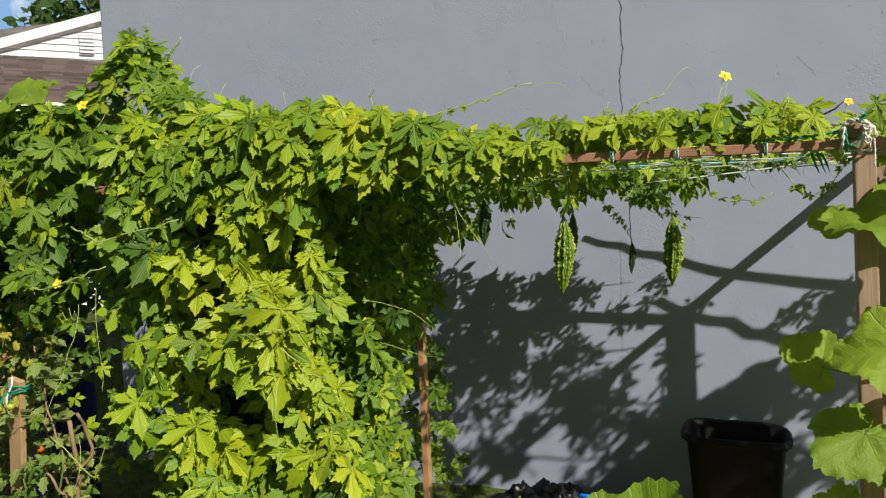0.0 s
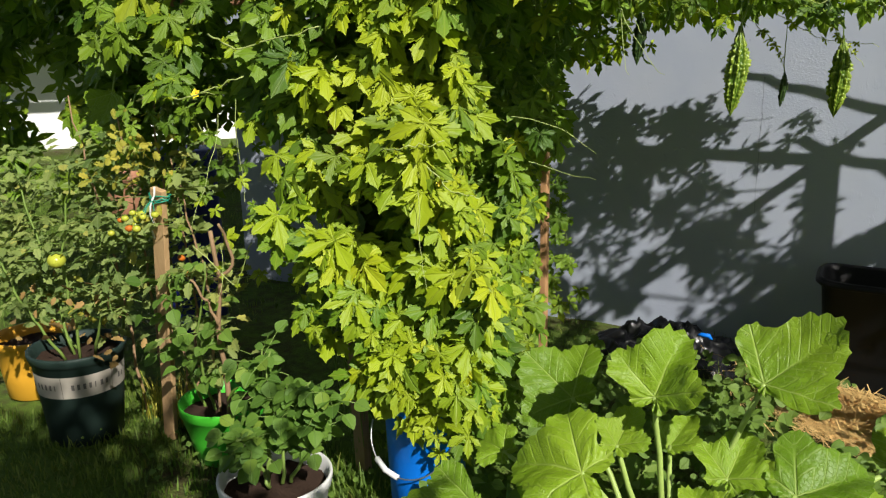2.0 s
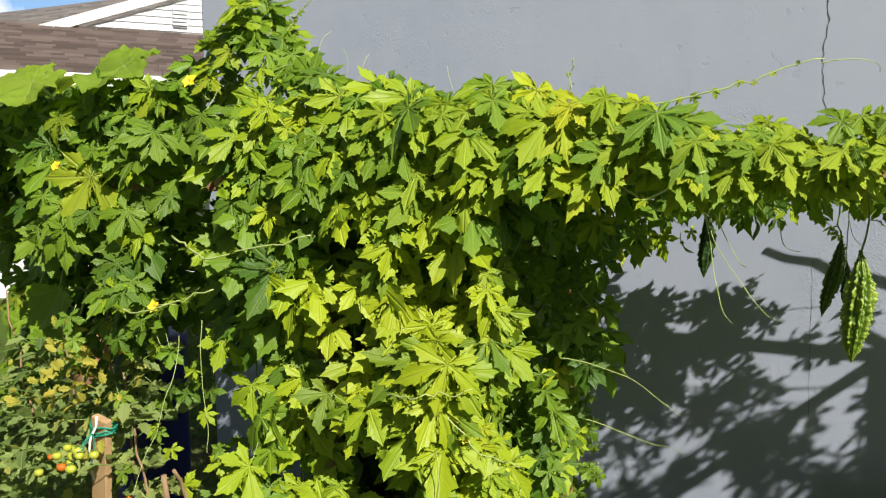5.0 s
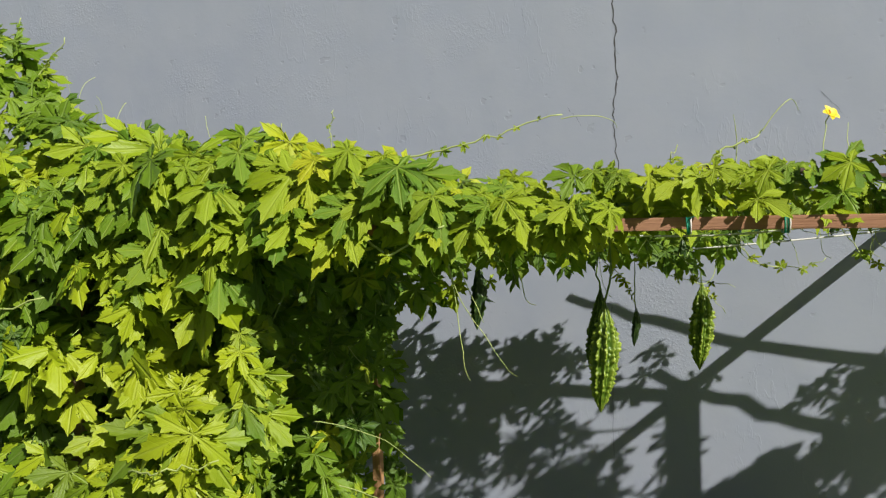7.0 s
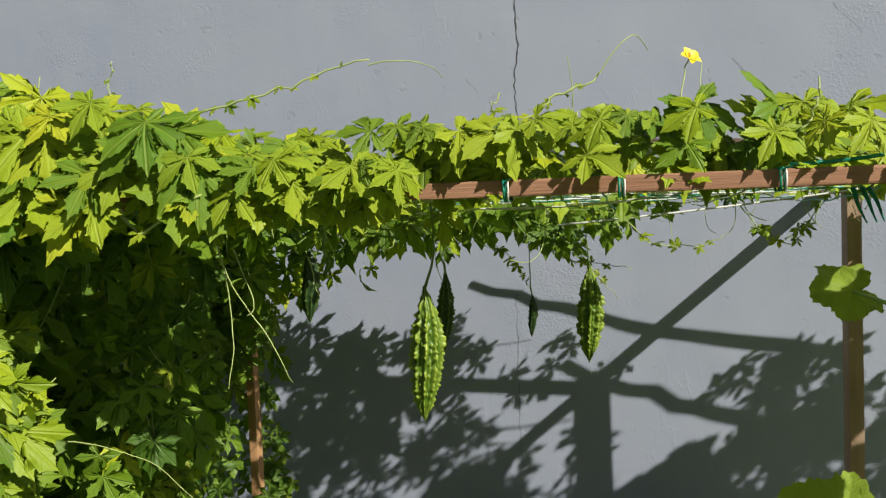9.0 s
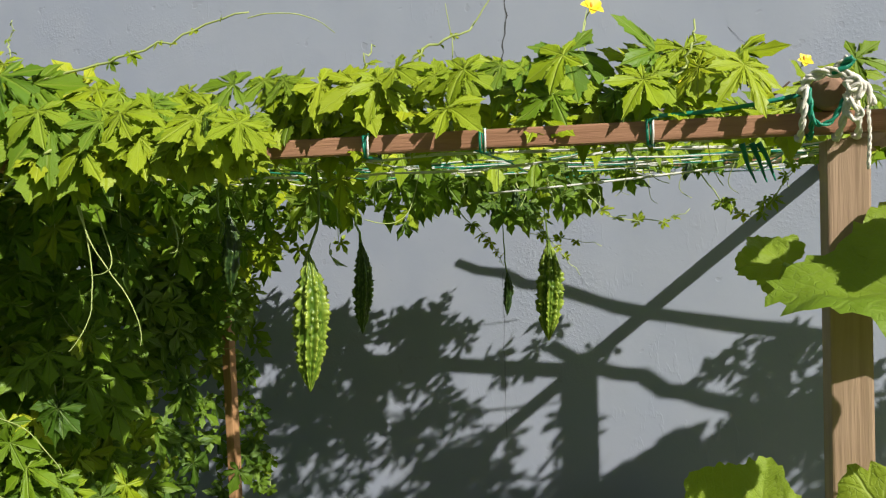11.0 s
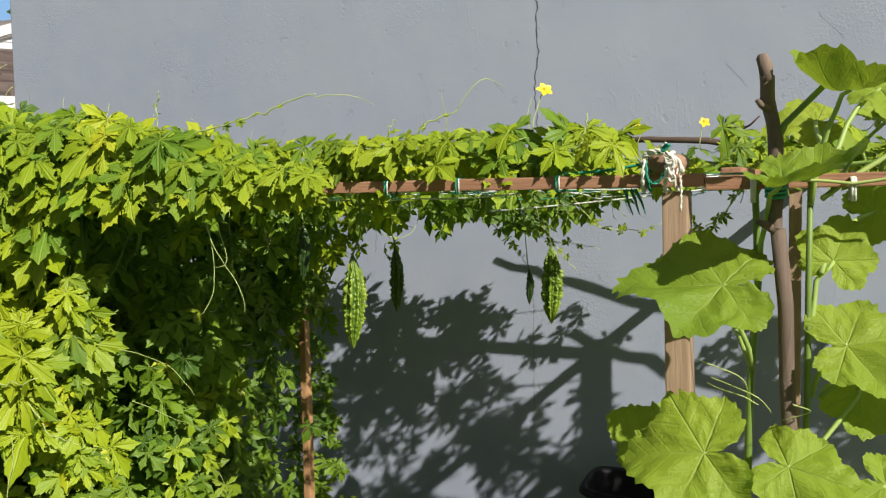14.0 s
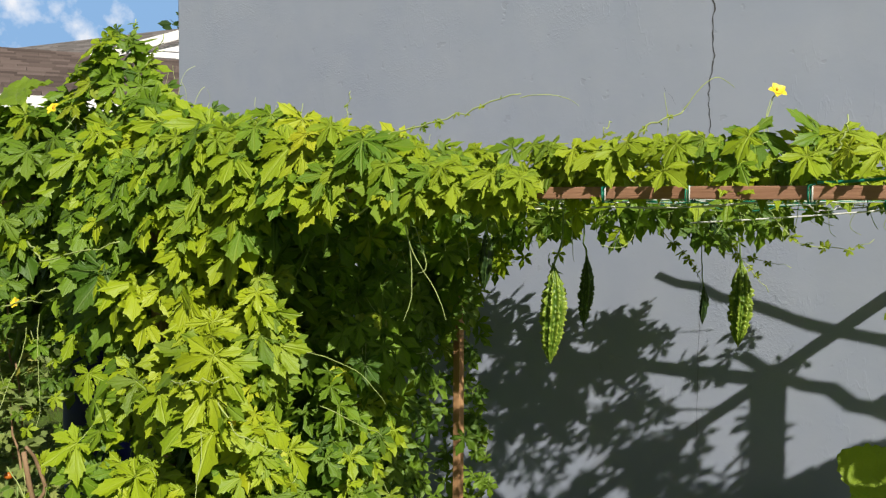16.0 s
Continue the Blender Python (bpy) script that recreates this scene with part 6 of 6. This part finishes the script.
hoop(0.556, 0.006, 1.872, 1.766, 0.0050, ROPE, "rope_turn")
hoop(0.566, -0.004, 1.870, 1.768, 0.0040, GREEN_STRING, "green_turn")
hoop(0.628, 0.012, 1.878, 1.764, 0.0052, ROPE, "rope_turn")
hoop(0.642, -0.010, 1.874, 1.766, 0.0050, ROPE, "rope_turn")
twisted([(0.548, 2.470, 1.838), (0.562, 2.462, 1.866), (0.590, 2.458, 1.876), (0.620, 2.456, 1.872), (0.646, 2.458, 1.860), (0.664, 2.462, 1.838), (0.672, 2.466, 1.812)], 0.0056, ROPE, "rope_strand")
twisted([(0.560, 2.464, 1.872), (0.585, 2.452, 1.884), (0.612, 2.452, 1.880), (0.640, 2.455, 1.866), (0.655, 2.460, 1.846)], 0.0050, ROPE, "rope_strand")
twisted([(0.636, 2.456, 1.872), (0.648, 2.448, 1.852), (0.632, 2.446, 1.836), (0.622, 2.450, 1.854), (0.640, 2.446, 1.862), (0.654, 2.450, 1.842), (0.644, 2.452, 1.822)], 0.0050, ROPE, "knot", "tangled knot")
twisted([(0.622, 2.456, 1.830), (0.638, 2.450, 1.812), (0.652, 2.452, 1.800), (0.640, 2.456, 1.790), (0.626, 2.456, 1.802)], 0.0046, ROPE, "knot", "tangled knot")
twisted([(0.606, 2.458, 1.874), (0.622, 2.450, 1.890), (0.636, 2.446, 1.902)], 0.0070, GREEN_STRING, "frayed_end", "green frayed end")
twisted([(0.600, 2.458, 1.878), (0.616, 2.452, 1.896), (0.628, 2.450, 1.906)], 0.0044, ROPE, "rope_end")
twisted([(0.560, 2.463, 1.812), (0.580, 2.461, 1.784), (0.604, 2.463, 1.790), (0.624, 2.461, 1.824)], 0.0040, GREEN_STRING, "green_turn")
twisted([(0.664, 2.468, 1.812), (0.668, 2.470, 1.770), (0.666, 2.472, 1.715)], 0.0030, ROPE, "rope_tail")

s = Shape()
tube(s, bend((0.075, 4.23, 2.005), (1.75, 4.06, 1.94), 0.055, 16, 0.008), np.linspace(0.011, 0.019, 16), 10, True, 0.12)
tube(s, bend((0.55, 4.18, 1.95), (0.70, 4.10, 2.04), 0, 5, 0.004), np.linspace(0.007, 0.003, 5), 7)
solo("stick", s, TREE_BARK, "dark weathered stick lying across the top of the trellis", "stick")
s = Shape()
tube(s, bend((0.66, 4.09, 1.852), (2.15, 3.86, 1.86), 0.03, 14, 0.01), np.linspace(0.016, 0.023, 14), 10, True, 0.1)
solo("stick", s, LOG_BARK, "thick weathered branch resting on the rear rail", "stick")
s = Shape()
tube(s, bend((0.935, 2.48, -0.05), (0.790, 2.460, 1.70), 0.0, 14, 0.004), np.linspace(0.0155, 0.0125, 14), 12, True, 0.10)
tube(s, bend((0.786, 2.455, 1.70), (0.771, 2.470, 1.965), 0, 8, 0.003), np.linspace(0.0125, 0.0120, 8), 12, False, 0.08)
tube(s, [(0.771, 2.470, 1.955), (0.768, 2.472, 1.980), (0.764, 2.474, 1.998), (0.763, 2.474, 2.004)], [0.0120, 0.0128, 0.0105, 0.007], 12, True, 0.16)
tube(s, [(0.776, 2.464, 1.905), (0.762, 2.458, 1.915), (0.755, 2.456, 1.924)], [0.008, 0.006, 0.004], 8)
tube(s, [(0.784, 2.452, 1.700), (0.766, 2.44, 1.710), (0.756, 2.436, 1.714)], [0.009, 0.006, 0.004], 8)
pole = solo("stake_pole", s, LOG_BARK, "weathered grey-brown branch stake with a cut fork", "stake")
s = Shape()
for k in range(3):
    tube(s, [(0.787 + 0.0165 * math.cos(a), 2.455 + 0.0165 * math.sin(a), 1.757 + 0.007 * k + 0.003 * math.sin(a)) for a in np.linspace(0, 6.4, 14)], 0.003, 5)
part("green_tie", s, GREEN_STRING, pole, "green raffia tie")
for x, mat in ((0.748, WHITE_STRING), (0.905, WHITE_STRING)):
    s = Shape()
    for k in range(2):
        tube(s, [(x + 0.004 * k, 2.466, 1.785), (x + 0.004 * k, 2.462, 1.767), (x + 0.004 * k, 2.466, 1.748), (x, 2.515, 1.750), (x, 2.515, 1.787), (x + 0.004 * k, 2.466, 1.785)], 0.0032, 5)
    solo("rail_tie", s, mat, "white twine wound round the rail", "string", group="ties on the rail")
s = Shape()
tube(s, bend((0.66, 2.55, 1.792), (0.76, 2.50, 1.785), 0, 5), 0.003, 5)
tube(s, bend((0.80, 2.452, 1.786), (1.05, 2.45, 1.79), 0.004, 8, 0.003), 0.0030, 5)
solo("loose_string", s, PALE_STEM, "yellowish string lying along the rail", "string")

# ---- bin, rubbish bag, straw, grass and weeds ----
def bin_shape():
    t = thing("rubbish_bin", "black plastic rubbish bin standing by the wall", "bin", (0.25, 4.26, 0))
    def ring(k, w, d, z, n=48):
        out = []
        for i in range(n):
            a = 2 * math.pi * i / n
            c, sn = math.cos(a), math.sin(a)
            e = 0.42
            out.append((0.25 + w * math.copysign(abs(c) ** e, c), 4.26 + d * math.copysign(abs(sn) ** e, sn), z + 0.035 * (c * -0.25)))
        return out
    prof = [(w * 0.885, d, z) for w, d, z in [(0.185, 0.115, 0.0), (0.195, 0.12, 0.02), (0.245, 0.160, 0.53), (0.262, 0.172, 0.535), (0.264, 0.174, 0.566), (0.255, 0.168, 0.572), (0.240, 0.152, 0.560), (0.190, 0.118, 0.04), (0.02, 0.02, 0.035)]]
    V = [p for i, (w, d, z) in enumerate(prof) for p in ring(i, w, d, z)]
    n = 48
    f = [(j * n + i, j * n + (i + 1) % n, (j + 1) * n + (i + 1) % n, (j + 1) * n + i) for j in range(len(prof) - 1) for i in range(n)]
    part("body", Shape().add(V, f), BLACK_BIN, t)
    s = Shape()
    n2 = 48
    V = [p for w, d, z in ((0.235, 0.1755, 0.540), (0.243, 0.184, 0.546), (0.243, 0.184, 0.556), (0.235, 0.1755, 0.562)) for p in ring(0, w, d, z)]
    s.add(V, [(j * n2 + i, j * n2 + (i + 1) % n2, (j + 1) * n2 + (i + 1) % n2, (j + 1) * n2 + i) for j in range(3) for i in range(n2)])
    part("rim", s, BLACK_BIN, t, "rolled black rim")


bin_shape()
s = Shape()
nu, nv = 110, 60
V = []
for j in range(nv):
    for i in range(nu):
        u, v = i / (nu - 1) * 2 - 1, j / (nv - 1) * 2 - 1
        x, y = -0.66 + 0.40 * u, 4.33 + 0.22 * v
        h = max(0.0, 1 - u * u * 0.9) ** 0.7 * max(0.0, 1 - v * v) ** 0.6 * 0.17
        q = Vector((x * 7, y * 9, 0))
        ridge = sum((1 - abs(noise.noise(q * f0 + Vector((0, 0, f0))))) ** 3 / f0 for f0 in (0.8, 1.7, 3.0))
        h *= 0.57 + 0.34 * ridge
        V.append((x + 0.03 * noise.noise(q * 1.7), y + 0.03 * noise.noise(q * 1.9 + Vector((5, 0, 0))), h + 0.01))
s.add(V, [(j * nu + i, j * nu + i + 1, (j + 1) * nu + i + 1, (j + 1) * nu + i) for j in range(nv - 1) for i in range(nu - 1)])
bag = solo("rubbish_bag", s, BAG, "crumpled black plastic sheet heaped against the wall", "bag")
for x, y, z in ((-0.46, 4.22, 0.20), (-0.62, 4.10, 0.10)):
    s = Shape()
    tube(s, bend((x - 0.03, y - 0.02, z), (x + 0.04, y - 0.01, z - 0.015), -0.01, 6, 0.004), [0.004, 0.010, 0.012, 0.012, 0.009, 0.003], 6)
    part("blue_scrap", s, BLUE_BUCKET, bag, "scrap of blue plastic")

s = Shape()
for _ in range(8000):
    x, y = rng.normal(0.22, 0.22), rng.normal(3.80, 0.11)
    y -= (x - 0.1) * 0.45
    z = 0.02 + 0.12 * math.exp(-((y - 3.88 + (x - 0.1) * 0.45) / 0.10) ** 2) * rng.random()
    a = rng.normal(-0.4, 0.8)
    d = np.array((math.cos(a), math.sin(a), rng.normal(0, 0.25))) * rng.uniform(0.02, 0.06)
    p = np.array((x + 0.08, y, max(0.012, z) + 0.045))
    w = np.array((-d[1], d[0], 0)) * 0.03
    s.add([p - d - w, p - d + w, p + w + (0, 0, 0.004), p - w + (0, 0, 0.004), p + d + w, p + d - w], [(0, 1, 2, 3), (3, 2, 4, 5)])
solo("straw", s, STRAW, "loose dry straw strewn on the soil", "straw", kind="stuff", smooth=False)


def grass_patch(name, label, boxes, heights, mat, seed, width=0.0035):
    g = np.random.default_rng(seed)
    s = Shape()
    for x0, x1, y0, y1, n in boxes:
        X, Y = g.uniform(x0, x1, n), g.uniform(y0, y1, n)
        for x, y in zip(X, Y):
            if noise.noise((x * 2.2, y * 2.2, 5.0)) < -0.25:
                continue
            h = g.uniform(*heights) * (0.7 + 0.5 * noise.noise((x * 1.5, y * 1.5, 1.0)))
            a = g.uniform(0, 6.3)
            d = np.array((math.cos(a), math.sin(a), 0))
            w = np.array((-d[1], d[0], 0)) * width
            lean = g.uniform(0.1, 0.8) * h
            p = np.array((x, y, 0.0))
            s.add([p - w, p + w, p + d * lean * 0.4 + w * 0.8 + (0, 0, h * 0.65), p + d * lean * 0.4 - w * 0.8 + (0, 0, h * 0.65), p + d * lean + (0, 0, h)], [(0, 1, 2, 3), (3, 2, 4)], [(0.3, 0), (0.3, 0), (0.3, 0.6), (0.3, 0.6), (0.3, 1)])
    return solo(name, s, mat, label, "grass", kind="stuff")


grass_patch("grass", "short patchy lawn grass", [(-4.6, -1.1, 0.9, 2.9, 15000), (-8.0, -3.0, 2.6, 7.5, 9000), (-1.1, 1.4, 1.0, 2.6, 4500)], (0.025, 0.075), GRASS, 61)
grass_patch("grass", "sunlit yellowing grass tuft behind the pots", [(-2.62, -2.18, 2.62, 3.0, 700)], (0.10, 0.32), YELLOWED_LEAF, 63, 0.003)
grass_patch("grass", "taller grass tufts and weeds along the foot of the wall", [(-1.5, 0.6, 3.9, 4.62, 1300), (-1.6, -0.9, 2.1, 2.6, 500)], (0.04, 0.16), GRASS, 62, 0.003)
s = Shape()
WEED = [oval_leaf(520 + i, 0.85, 0.0, 5) for i in range(5)]
for _ in range(2600):
    x, y = rng.uniform(-1.0, 0.6), rng.uniform(2.2, 4.0)
    if noise.noise((x * 3, y * 3, 7.0)) < -0.15:
        continue
    lay(s, WEED[rng.integers(5)], aim((x, y, rng.uniform(0.03, 0.22)), rng.normal(0, 1, 3), np.array((0.1, -0.5, 0.9)) + rng.normal(0, 0.35, 3), rng.uniform(0.025, 0.065)))
for _ in range(160):
    x, y = rng.uniform(-2.6, -1.3), rng.uniform(2.2, 3.0)
    lay(s, WEED[rng.integers(5)], aim((x, y, rng.uniform(0.02, 0.08)), rng.normal(0, 1, 3), np.array((0.1, -0.5, 0.9)) + rng.normal(0, 0.35, 3), rng.uniform(0.012, 0.03)))
solo("weeds", s, WEED_LEAF, "low round-leaved weeds covering the soil", "weeds", kind="stuff")

s = Shape()
lathe(s, [(0.0, 0.01), (0.15, 0.0), (0.165, 0.05), (0.172, 0.5), (0.168, 0.98), (0.178, 1.0), (0.178, 1.06), (0.16, 1.07), (0.0, 1.06)], 32, (-3.22, 3.62, 0))
solo("barrel", s, NAVY_CLOTH, "dark blue plastic barrel half hidden behind the leaves", "barrel")
